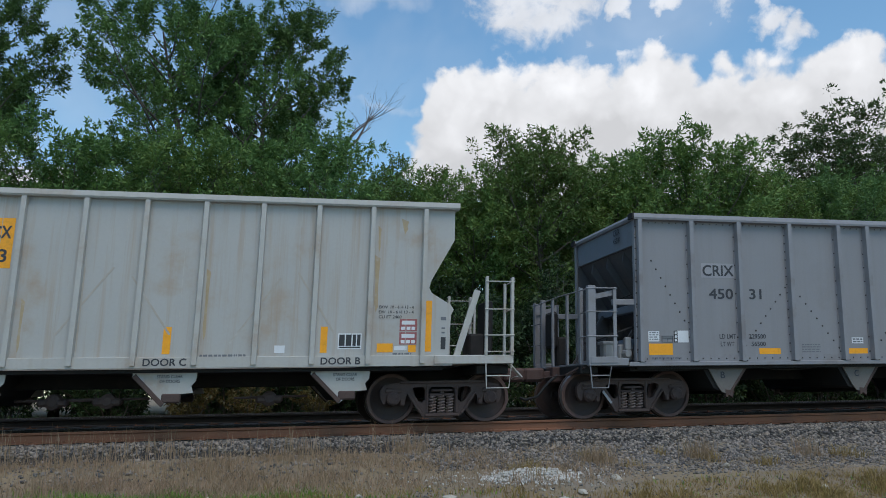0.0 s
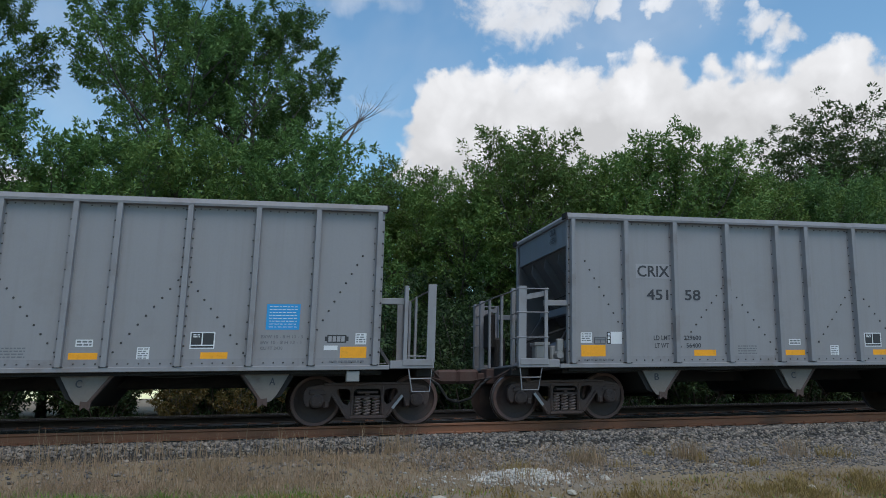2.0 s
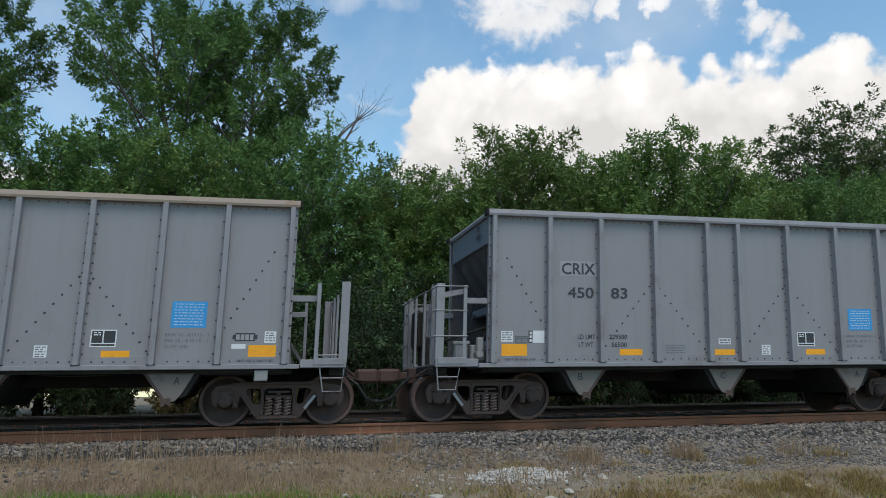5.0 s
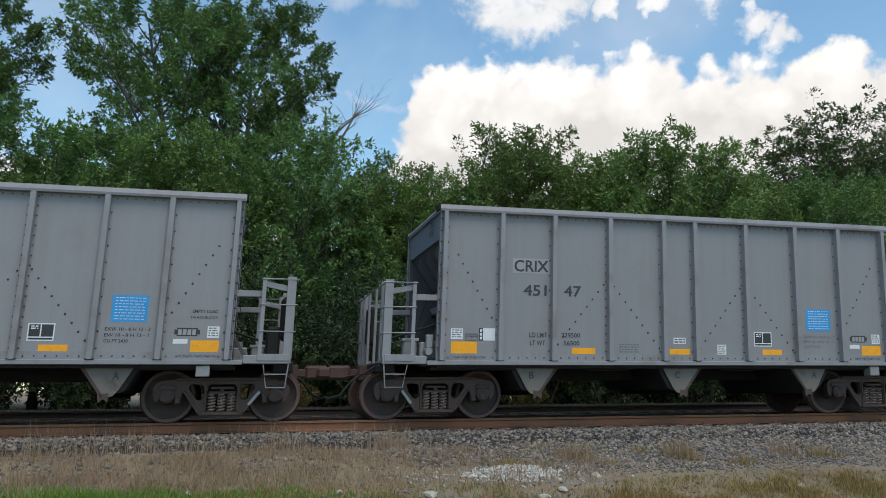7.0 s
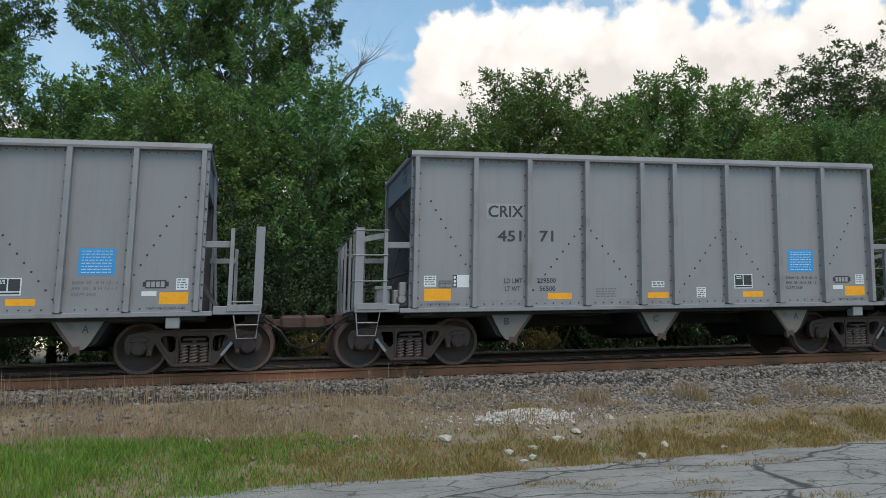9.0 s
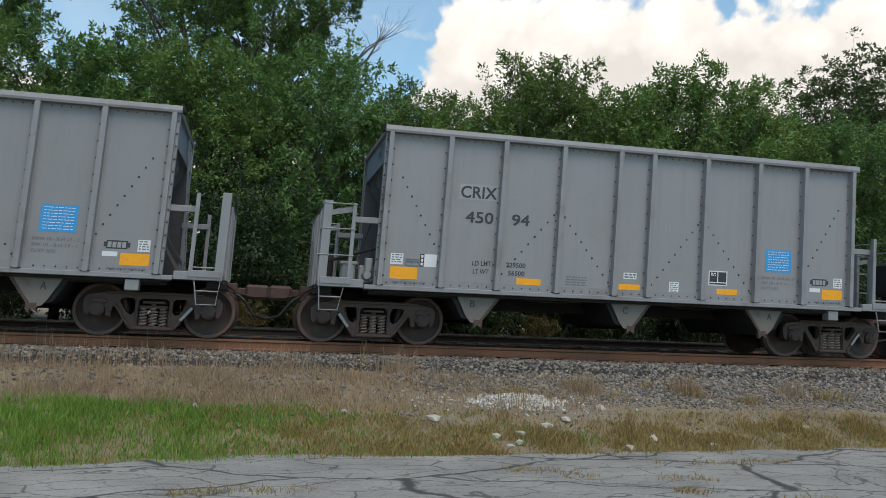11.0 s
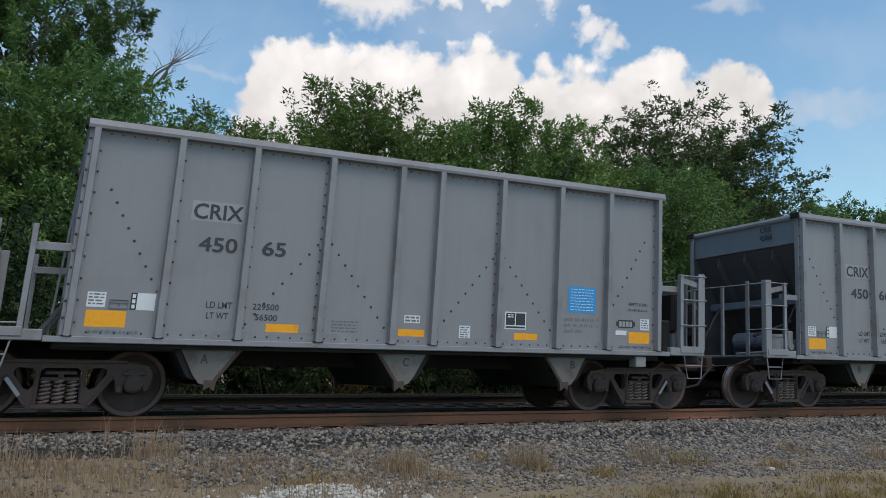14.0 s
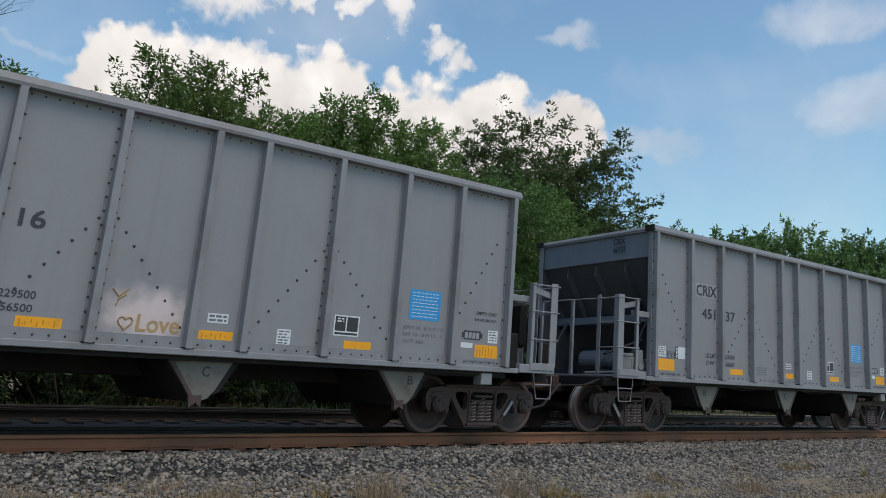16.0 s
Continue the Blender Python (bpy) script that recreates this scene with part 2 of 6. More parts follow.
ORANGE = material("orange_reflector_sheet", (0.88, 0.36, 0.004), 0.4, 0, 0.15, (35, 6.0), (0.55, 0.25, 0.02), 0.5, 9.0, 0.03)
LABEL_WHITE = material("white_label_sheet", (0.66, 0.67, 0.69), 0.45, 0, 0.12, (40, 6.0), bump=0.02)
LABEL_BLUE = material("blue_label_sheet", (0.014, 0.28, 0.62), 0.45, 0, 0.10, (40, 5.0), bump=0.02)
LABEL_BLACK = material("black_label_sheet", (0.03, 0.03, 0.033), 0.5, 0, 0.15, (40, 5.0), bump=0.02)
RED = material("dull_red_label", (0.32, 0.10, 0.10), 0.5, 0, 0.2, (40, 5.0), bump=0.02)
SCRAWL = material("darker_orange_scrawl", (0.50, 0.20, 0.01), 0.5, 0, 0.2, (40, 5.0), bump=0.02)
RUST_WASH = material("tan_rust_wash", (0.40, 0.36, 0.31), 0.7, 0, 0.2, (25, 2.0), (0.47, 0.46, 0.44), 0.9, 3.0, 0.03)
TAN_RUN = material("tan_rust_smear", (0.40, 0.31, 0.19), 0.7, 0, 0.25, (25, 3.0), (0.41, 0.38, 0.33), 0.9, 4.0, 0.03)
ALU = material("bare_grey_metal", (0.26, 0.255, 0.255), 0.5, 0.3, 0.2, (40, 5.0), bump=0.05)
GOLD = material("gold_brown_spray_line", (0.42, 0.27, 0.12), 0.6, 0, 0.35, (30, 6.0), bump=0.02)


def sprayed():
    """Car paint with a cloud of pale pink spray that thins out towards its rim."""
    m = material("pale_pink_sprayed_paint", (0.62, 0.50, 0.49), 0.6, 0, 0.2, (14, 3.0), bump=0.02)
    n, l = m.node_tree.nodes, m.node_tree.links
    bsdf = next(q for q in n if q.type == "BSDF_PRINCIPLED")
    paint = bsdf.inputs["Base Color"].links[0].from_socket
    coord = n.new("ShaderNodeTexCoord")
    mp = n.new("ShaderNodeMapping")
    mp.inputs["Location"].default_value = (-4.08 * 1.75, 0, -1.43 * 2.8)
    mp.inputs["Scale"].default_value = (1.75, 0.0, 2.8)
    l.new(coord.outputs["Object"], mp.inputs["Vector"])
    far = n.new("ShaderNodeVectorMath")
    far.operation = "LENGTH"
    l.new(mp.outputs[0], far.inputs[0])
    grain = n.new("ShaderNodeTexNoise")
    grain.inputs["Scale"].default_value, grain.inputs["Detail"].default_value = 5.0, 8.0
    l.new(coord.outputs["Object"], grain.inputs["Vector"])
    tot = n.new("ShaderNodeMath")
    tot.operation = "ADD"
    l.new(far.outputs["Value"], tot.inputs[0])
    l.new(grain.outputs[0], tot.inputs[1])
    r = n.new("ShaderNodeMapRange")
    r.interpolation_type = "SMOOTHSTEP"
    for name, v in (("From Min", 0.85), ("From Max", 1.85), ("To Min", 0.0), ("To Max", 1.0)):
        r.inputs[name].default_value = v
    l.new(tot.outputs[0], r.inputs["Value"])
    q = n.new("ShaderNodeMix")
    q.data_type = "RGBA"
    l.new(r.outputs[0], q.inputs[0])
    l.new(paint, q.inputs[6])
    q.inputs[7].default_value = (0.232, 0.234, 0.25, 1)
    l.new(q.outputs[2], bsdf.inputs["Base Color"])
    return m


PINK = sprayed()
RAIL_RUST = material("rusty_rail_steel", (0.205, 0.088, 0.047), 0.75, 0.1, 0.3, (30, 1.2), (0.09, 0.05, 0.035), 0.6, 1.0, 0.2)
# rear rails: grease and the train's shade, both put into the colour
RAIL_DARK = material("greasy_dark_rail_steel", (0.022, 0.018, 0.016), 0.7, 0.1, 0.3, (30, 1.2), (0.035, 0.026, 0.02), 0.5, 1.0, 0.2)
RAIL_TOP = material("worn_rail_head", (0.32, 0.29, 0.27), 0.32, 0.85, 0.12, (30, 2.0), bump=0.03)
TIE = material("greasy_dark_timber", (0.024, 0.018, 0.015), 0.85, 0, 0.4, (30, 5.0), (0.055, 0.04, 0.03), 0.5, 4.0, 0.4, per_object=0.3)
# bed colour darkened to hold the shade under the train, besides grease
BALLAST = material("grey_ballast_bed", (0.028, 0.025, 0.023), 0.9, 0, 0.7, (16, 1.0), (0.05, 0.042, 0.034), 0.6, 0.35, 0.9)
STONE = material("ballast_stone", (0.145, 0.135, 0.13), 0.85, 0, 0.25, (20, 2.0), per_island=0.55, bump=0.2, hue=(0.23, 0.19, 0.15))
CHALK = material("white_crushed_limestone", (0.50, 0.475, 0.43), 0.85, 0, 0.2, (18, 2.5), per_island=0.25, bump=0.3)
ROCK = material("pale_limestone", (0.43, 0.39, 0.32), 0.85, 0, 0.25, (14, 3.0), (0.30, 0.27, 0.23), 0.6, 5.0, 0.4, per_object=0.15)
EARTH = material("dry_gravelly_soil", (0.215, 0.16, 0.105), 0.95, 0, 0.6, (14, 0.8), (0.24, 0.21, 0.17), 0.7, 0.5, 0.8, hue=(0.22, 0.17, 0.09))
DRY = material("dry_grass_blades", (0.32, 0.215, 0.08), 0.8, 0, 0.2, (5, 0.6), per_island=0.35, bump=0, hue=(0.25, 0.185, 0.06), through=0.25)
GREEN = material("green_grass_blades", (0.125, 0.27, 0.028), 0.7, 0, 0.2, (5, 0.5), per_island=0.35, bump=0, hue=(0.19, 0.25, 0.045), through=0.3)
WEED = material("dead_weed_stems", (0.37, 0.265, 0.155), 0.9, 0, 0.2, (5, 0.6), per_island=0.4, bump=0, hue=(0.25, 0.165, 0.115), through=0.15)
BARK = material("grey_brown_bark", (0.10, 0.085, 0.07), 0.9, 0, 0.5, (18, 2.0), (0.16, 0.15, 0.13), 0.5, 2.0, 0.6)
DEAD_WOOD = material("bare_dead_wood", (0.13, 0.11, 0.10), 0.9, 0, 0.4, (18, 2.0), bump=0.4)
LEAF_A = material("deep_green_leaves", (0.115, 0.215, 0.066), 0.75, 0, 0.25, (3, 0.35), per_island=0.28, bump=0, hue=(0.115, 0.19, 0.048), through=0.3, per_object=0.15)
LEAF_B = material("mid_green_leaves", (0.14, 0.255, 0.066), 0.75, 0, 0.25, (3, 0.35), per_island=0.28, bump=0, hue=(0.15, 0.21, 0.05), through=0.3, per_object=0.18)
LEAF_C = material("yellowing_leaves", (0.11, 0.105, 0.025), 0.55, 0, 0.25, (3, 0.5), per_island=0.28, bump=0, hue=(0.16, 0.085, 0.025), through=0.3, per_object=0.2)


def asphalt():
    """Pale worn asphalt with tar-dark cracks."""
    m = material("cracked_pale_asphalt", (0.26, 0.247, 0.22), 0.9, 0, 0.75, (45, 1.2), (0.19, 0.175, 0.145), 0.65, 0.9, 0.55)
    n, l = m.node_tree.nodes, m.node_tree.links
    bsdf = next(q for q in n if q.type == "BSDF_PRINCIPLED")
    colour = bsdf.inputs["Base Color"].links[0].from_socket
    coord = n.new("ShaderNodeTexCoord")
    warp = n.new("ShaderNodeTexNoise")
    warp.inputs["Scale"].default_value, warp.inputs["Detail"].default_value = 1.3, 5.0
    l.new(coord.outputs["Object"], warp.inputs["Vector"])
    add = n.new("ShaderNodeMix")
    add.data_type, add.blend_type = "RGBA", "ADD"
    add.inputs[0].default_value = 0.55
    l.new(coord.outputs["Object"], add.inputs[6])
    l.new(warp.outputs["Color"], add.inputs[7])
    last = colour
    flat = n.new("ShaderNodeMapping")
    flat.inputs["Scale"].default_value = (0.45, 1.25, 1.0)
    l.new(add.outputs[2], flat.inputs["Vector"])
    for scale, width, depth in ((0.8, 0.024, 0.96), (2.0, 0.02, 0.75), (5.0, 0.03, 0.4)):
        v = n.new("ShaderNodeTexVoronoi")
        v.feature = "DISTANCE_TO_EDGE"
        v.inputs["Scale"].default_value = scale
        l.new(flat.outputs[0], v.inputs["Vector"])
        r = n.new("ShaderNodeMapRange")
        r.inputs["From Min"].default_value, r.inputs["From Max"].default_value = width * 0.3, width
        r.inputs["To Min"].default_value, r.inputs["To Max"].default_value = depth, 0.0
        l.new(v.outputs["Distance"], r.inputs["Value"])
        q = n.new("ShaderNodeMix")
        q.data_type = "RGBA"
        l.new(r.outputs[0], q.inputs[0])
        l.new(last, q.inputs[6])
        q.inputs[7].default_value = (0.045, 0.043, 0.038, 1)
        last = q.outputs[2]
    l.new(last, bsdf.inputs["Base Color"])
    return m


ASPHALT = asphalt()
LEAF_E = material("olive_green_leaves", (0.15, 0.20, 0.05), 0.75, 0, 0.25, (3, 0.35), per_island=0.3, bump=0, hue=(0.11, 0.21, 0.05), through=0.3, per_object=0.2)
LEAF_F = material("dark_locust_leaves", (0.08, 0.125, 0.042), 0.75, 0, 0.25, (3, 0.35), per_island=0.3, bump=0, hue=(0.08, 0.11, 0.035), through=0.25)
# green darkened so that low bushes and weeds carry shade in their colour
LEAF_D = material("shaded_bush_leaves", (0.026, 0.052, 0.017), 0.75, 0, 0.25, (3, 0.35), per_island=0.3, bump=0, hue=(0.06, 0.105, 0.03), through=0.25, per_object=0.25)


# ---- shapes ----
class Shape:
    """A mesh in the making: boxes with chamfered edges, beams, tubes and prisms, joined."""

    def __init__(self):
        self.v, self.f = [], []

    def add(self, verts, faces):
        k = len(self.v)
        self.v += [tuple(p) for p in verts]
        self.f += [tuple(i + k for i in q) for q in faces]
        return self

    def box(self, x0, x1, y0, y1, z0, z1, c=0.0, m=None):
        lo, hi = (min(x0, x1), min(y0, y1), min(z0, z1)), (max(x0, x1), max(y0, y1), max(z0, z1))
        if c <= 0:
            vs = [(x, y, z) for x in (lo[0], hi[0]) for y in (lo[1], hi[1]) for z in (lo[2], hi[2])]
            fs = [(0, 1, 3, 2), (4, 6, 7, 5), (0, 4, 5, 1), (2, 3, 7, 6), (0, 2, 6, 4), (1, 5, 7, 3)]
        else:
            vs, fs, at = [], [], {}
            for s in [(a, b, d) for a in (0, 1) for b in (0, 1) for d in (0, 1)]:
                for ax in range(3):
                    at[s, ax] = len(vs)
                    vs.append(tuple((hi[i] if s[i] else lo[i]) + (0 if i == ax else (-c if s[i] else c)) for i in range(3)))
            for ax in range(3):
                o1, o2 = [i for i in range(3) if i != ax]
                for q in (0, 1):
                    ring = []
                    for a, b in ((0, 0), (1, 0), (1, 1), (0, 1)):
                        s = [0, 0, 0]
                        s[ax], s[o1], s[o2] = q, a, b
                        ring.append(at[tuple(s), ax])
                    fs.append(tuple(ring))
                for a in (0, 1):
                    for b in (0, 1):
                        s, t = [0, 0, 0], [0, 0, 0]
                        s[o1], s[o2], t[o1], t[o2] = a, b, a, b
                        t[ax] = 1
                        s, t = tuple(s), tuple(t)
                        fs.append((at[s, o1], at[t, o1], at[t, o2], at[s, o2]))
            for s in [(a, b, d) for a in (0, 1) for b in (0, 1) for d in (0, 1)]:
                fs.append((at[s, 0], at[s, 1], at[s, 2]))
        if m is not None:
            vs = [m @ Vector(p) for p in vs]
        return self.add(vs, fs)

    def beam(self, p, q, w, h, c=0.0):
        """A bar from p to q, w wide across and h deep."""
        p, q = Vector(p), Vector(q)
        d = (q - p).normalized()
        side = d.cross(Vector((0, 0, 1)))
        if side.length < 1e-4:
            side = Vector((0, 1, 0))
        side.normalize()
        up = side.cross(d)
        m = Matrix((d, side, up)).transposed().to_4x4()
        m.translation = p
        return self.box(0, (q - p).length, -w / 2, w / 2, -h / 2, h / 2, c, m)

    def tube(self, points, r, n=6, close=True):
        pts = [Vector(p) for p in points]
        rs = r if isinstance(r, (list, tuple)) else [r] * len(pts)
        vs, fs = [], []
        for i, p in enumerate(pts):
            d = (pts[min(i + 1, len(pts) - 1)] - pts[max(i - 1, 0)]).normalized()
            s = d.cross(Vector((0.03, 0.02, 1)) if abs(d.z) < 0.95 else Vector((1, 0.05, 0))).normalized()
            u = s.cross(d)
            vs += [p + (s * math.cos(6.28319 * j / n) + u * math.sin(6.28319 * j / n)) * rs[i] for j in range(n)]
        for i in range(len(pts) - 1):
            fs += [(i * n + j, i * n + (j + 1) % n, (i + 1) * n + (j + 1) % n, (i + 1) * n + j) for j in range(n)]
        if close:
            fs += [tuple(range(n)), tuple(range((len(pts) - 1) * n, len(pts) * n))]
        return self.add(vs, fs)

    def prism(self, ring, axis, a, b):
        """A closed outline in the two other axes, drawn out from a to b along the axis."""
        def put(p, w):
            q = list(p)
            q.insert(axis, w)
            return tuple(q)
        n = len(ring)
        vs = [put(p, a) for p in ring] + [put(p, b) for p in ring]
        fs = [tuple(range(n)), tuple(range(2 * n - 1, n - 1, -1))] + [(i, (i + 1) % n, n + (i + 1) % n, n + i) for i in range(n)]
        return self.add(vs, fs)

    def turned(self, profile, axis_point, n=28, axis=1):
        """A body of revolution round the y axis: profile of (y, radius)."""
        k = len(profile)
        vs, fs = [], []
        for y, r in profile:
            for j in range(n):
                t = 6.28319 * j / n
                vs.append((axis_point[0] + r * math.cos(t), axis_point[1] + y, axis_point[2] + r * math.sin(t)))
        for i in range(k - 1):
            fs += [(i * n + j, i * n + (j + 1) % n, (i + 1) * n + (j + 1) % n, (i + 1) * n + j) for j in range(n)]
        fs += [tuple(range(n)), tuple(range((k - 1) * n, k * n))]
        return self.add(vs, fs)

    def mesh(self, name, mats):
        me = bpy.data.meshes.new(name)
        me.from_pydata(self.v, [], self.f)
        bm = bmesh.new()
        bm.from_mesh(me)
        bmesh.ops.recalc_face_normals(bm, faces=bm.faces)
        bm.to_mesh(me)
        bm.free()
        for m in mats if isinstance(mats, (list, tuple)) else [mats]:
            me.materials.append(m)
        return me


def part(name, shape, mat, parent, label="", m=None):
    me = shape.mesh(name, mat) if isinstance(shape, Shape) else shape
    ob = new(name, me)
    ob.parent = parent
    if m is not None:
        ob.matrix_basis = m
    return tagged(ob, label)


def fast_mesh(name, verts, faces, mats):
    """A large mesh from arrays: faces all of one size."""
    me = bpy.data.meshes.new(name)
    k, size = faces.shape
    me.vertices.add(len(verts))
    me.vertices.foreach_set("co", verts.astype(np.float32).ravel())
    me.loops.add(k * size)
    me.loops.foreach_set("vertex_index", faces.astype(np.int32).ravel())
    me.polygons.add(k)
    me.polygons.foreach_set("loop_start", np.arange(0, k * size, size, dtype=np.int32))
    me.polygons.foreach_set("loop_total", np.full(k, size, dtype=np.int32))
    me.update(calc_edges=True)
    for m in mats if isinstance(mats, (list, tuple)) else [mats]:
        me.materials.append(m)
    return me


# ---- the ground ----
def rough(x, y, s=1.0, seed=0.0):
    return noise.noise(Vector((x * s, y * s, seed)))


def edge_line(x):
    """Where the yard's asphalt ends: it runs in towards the line."""
    return float(np.interp(x, [-30, -6, -1.8, 1.3, 4.4, 8.4, 12, 40], [-7.9, -7.75, -7.6, -7.1, -6.75, -6.45, -6.5, -6.4]))


def yard_edge(x):
    return edge_line(x) + 0.16 * rough(x, 3, 0.5) + 0.10 * rough(x, 8, 1.9)


def ground_z(x, y):
    """The land: a shallow ditch slope from the line down to the yard, level beyond the trees."""
    if -60 < y < -4.4:
        y -= (edge_line(x) + 7.62) * min((-4.4 - y) / 1.6, 1.0) * min((y + 60) / 20, 1.0)
    ys = [-400, -30, -9.0, -7.6, -7.0, -6.2, -5.0, -4.0, -3.0, -2.2, 2.0, 6.5, 8.0, 60, 400]
    zs = [-1.3, -1.1, -1.03, -1.0, -0.88, -0.74, -0.68, -0.63, -0.50, -0.42, -0.40, -0.15, -0.10, 0.3, 1.5]
    return float(np.interp(y, ys, zs))


def build_ground():
    xs = np.concatenate([[-1200, -600, -250, -120, -70], np.arange(-40, 60.1, 1.0), [70, 90, 130, 200, 400, 800, 1500]])
    ys = np.concatenate([[-1200, -500, -200, -80, -40, -25, -18], np.arange(-14, -1, 0.35), [0, 2, 4, 6, 8, 10, 13, 17, 22, 30, 45, 70, 120, 250, 600, 1500]])
    vs = np.array([(x, y, ground_z(x, y) + (0.035 * rough(x, y, 0.9) if -9 < y < -2 else 0)) for y in ys for x in xs])
    nx = len(xs)
    fs = np.array([(j * nx + i, j * nx + i + 1, (j + 1) * nx + i + 1, (j + 1) * nx + i) for j in range(len(ys) - 1) for i in range(nx - 1)])
    ob = new("ground", fast_mesh("ground", vs, fs, EARTH))
    tagged(ob, "dry brown gravelly soil with sparse weeds along the railway line", "ground", kind="structure")
    # yard: one worn asphalt sheet with a ragged, grass-eaten edge
    xs = np.concatenate([[-300, -120, -60], np.arange(-30, 45.1, 0.4), [60, 120, 300]])
    ys = np.concatenate([[-300, -120, -60, -35, -25, -20], np.arange(-17, -8.2, 0.8), [-8.2, -7.9, 0]])
    vs = []
    for y in ys:
        for x in xs:
            edge = yard_edge(x)
            yy = edge if y == 0 else (edge - 0.3 if y == -7.9 else (edge - 0.7 if y == -8.2 else y))
            vs.append((x, yy, ground_z(x, yy) + (0.004 if y == 0 else 0.04) + 0.012 * rough(x, yy, 0.7)))
    nx = len(xs)
    fs = np.array([(j * nx + i, j * nx + i + 1, (j + 1) * nx + i + 1, (j + 1) * nx + i) for j in range(len(ys) - 1) for i in range(nx - 1)])
    ob = new("pavement", fast_mesh("pavement", np.array(vs), fs, ASPHALT))
    tagged(ob, "pale worn asphalt yard with dark cracks and grass in them", "pavement", kind="structure")


build_ground()


def bed_z(y, centre, lift):
    return float(np.interp(abs(y - centre), [0, 0.65, 0.9, 1.5, 2.0, 3.3], [-0.215, -0.213, -0.215, -0.25, -0.39, -0.74])) + lift


def build_bed(name, centre, lift, label):
    xs = np.concatenate([[-400, -150, -60], np.arange(-30, 60.1, 0.5), [80, 150, 400]])
    ds = [-3.3, -2.9, -2.5, -2.0, -1.5, -1.2, -0.9, -0.65, 0, 0.65, 0.9, 1.5, 2.0, 2.6, 3.3]
    vs = np.array([(x, centre + d, bed_z(centre + d, centre, lift) + (0.03 if abs(d) > 1 else 0.02) * rough(x, d, 2.0, centre)) for d in ds for x in xs])
    nx = len(xs)
    fs = np.array([(j * nx + i, j * nx + i + 1, (j + 1) * nx + i + 1, (j + 1) * nx + i) for j in range(len(ds) - 1) for i in range(nx - 1)])
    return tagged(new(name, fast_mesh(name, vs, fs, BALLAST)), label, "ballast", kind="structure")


SECOND, LIFT = 4.25, 0.14
build_bed("ballast_bed", 0.0, 0.0, "grey crushed stone ballast under the near track, darkened for shade")
build_bed("ballast_bed", SECOND, LIFT, "grey crushed stone ballast under the far track, darkened for shade")

RAIL_RING = [(-0.07, -0.185), (0.07, -0.185), (0.07, -0.172), (0.012, -0.152), (0.010, -0.055), (0.036, -0.04), (0.036, -0.006),
             (0.028, 0.0), (-0.028, 0.0), (-0.036, -0.006), (-0.036, -0.04), (-0.010, -0.055), (-0.012, -0.152), (-0.07, -0.172)]


def build_track(name, centre, lift, x0, x1, label):
    track = tagged(new(name), label, "railway track", kind="structure")
    track.location = (0, centre, lift)
    for y in (-0.753, 0.753):
        sh = Shape().prism([(a + y, b) for a, b in RAIL_RING], 0, -400, 400)
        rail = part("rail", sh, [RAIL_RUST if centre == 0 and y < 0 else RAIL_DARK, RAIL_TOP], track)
        for p in rail.data.polygons:
            if p.normal.z > 0.9 and p.center.z > -0.01:
                p.material_index = 1
    tie = Shape().box(-0.115, 0.115, -1.22, 1.22, -0.37, -0.197, 0.012).mesh("tie", TIE)
    plate = Shape().box(-0.1, 0.1, -0.18, 0.18, -0.198, -0.183, 0.004).box(-0.06, -0.035, -0.12, -0.085, -0.185, -0.15).box(0.035, 0.06, 0.085, 0.12, -0.185, -0.15).mesh("tie_plate", RAIL_RUST)
    rnd = random.Random(5)
    n = int((x1 - x0) / 0.54)
    for i in range(n):
        x = x0 + 0.54 * i
        part("tie", tie, TIE, track, m=pose(x + rnd.uniform(-0.03, 0.03), rnd.uniform(-0.06, 0.06), rnd.uniform(-0.012, 0.006), 0, 0, rnd.uniform(-1.5, 1.5)))
        part("tie_plate", plate, RAIL_RUST, track, m=pose(x, -0.753, 0))
    return track


build_track("railway_track", 0.0, 0.0, -14.0, 40.0, "rusty steel rails on dark timber ties in ballast")
build_track("railway_track", SECOND, LIFT, -14.0, 36.0, "second track behind the train, its rails darkened for shade")


# ---- lettering and labels ----
TEXTS = {}


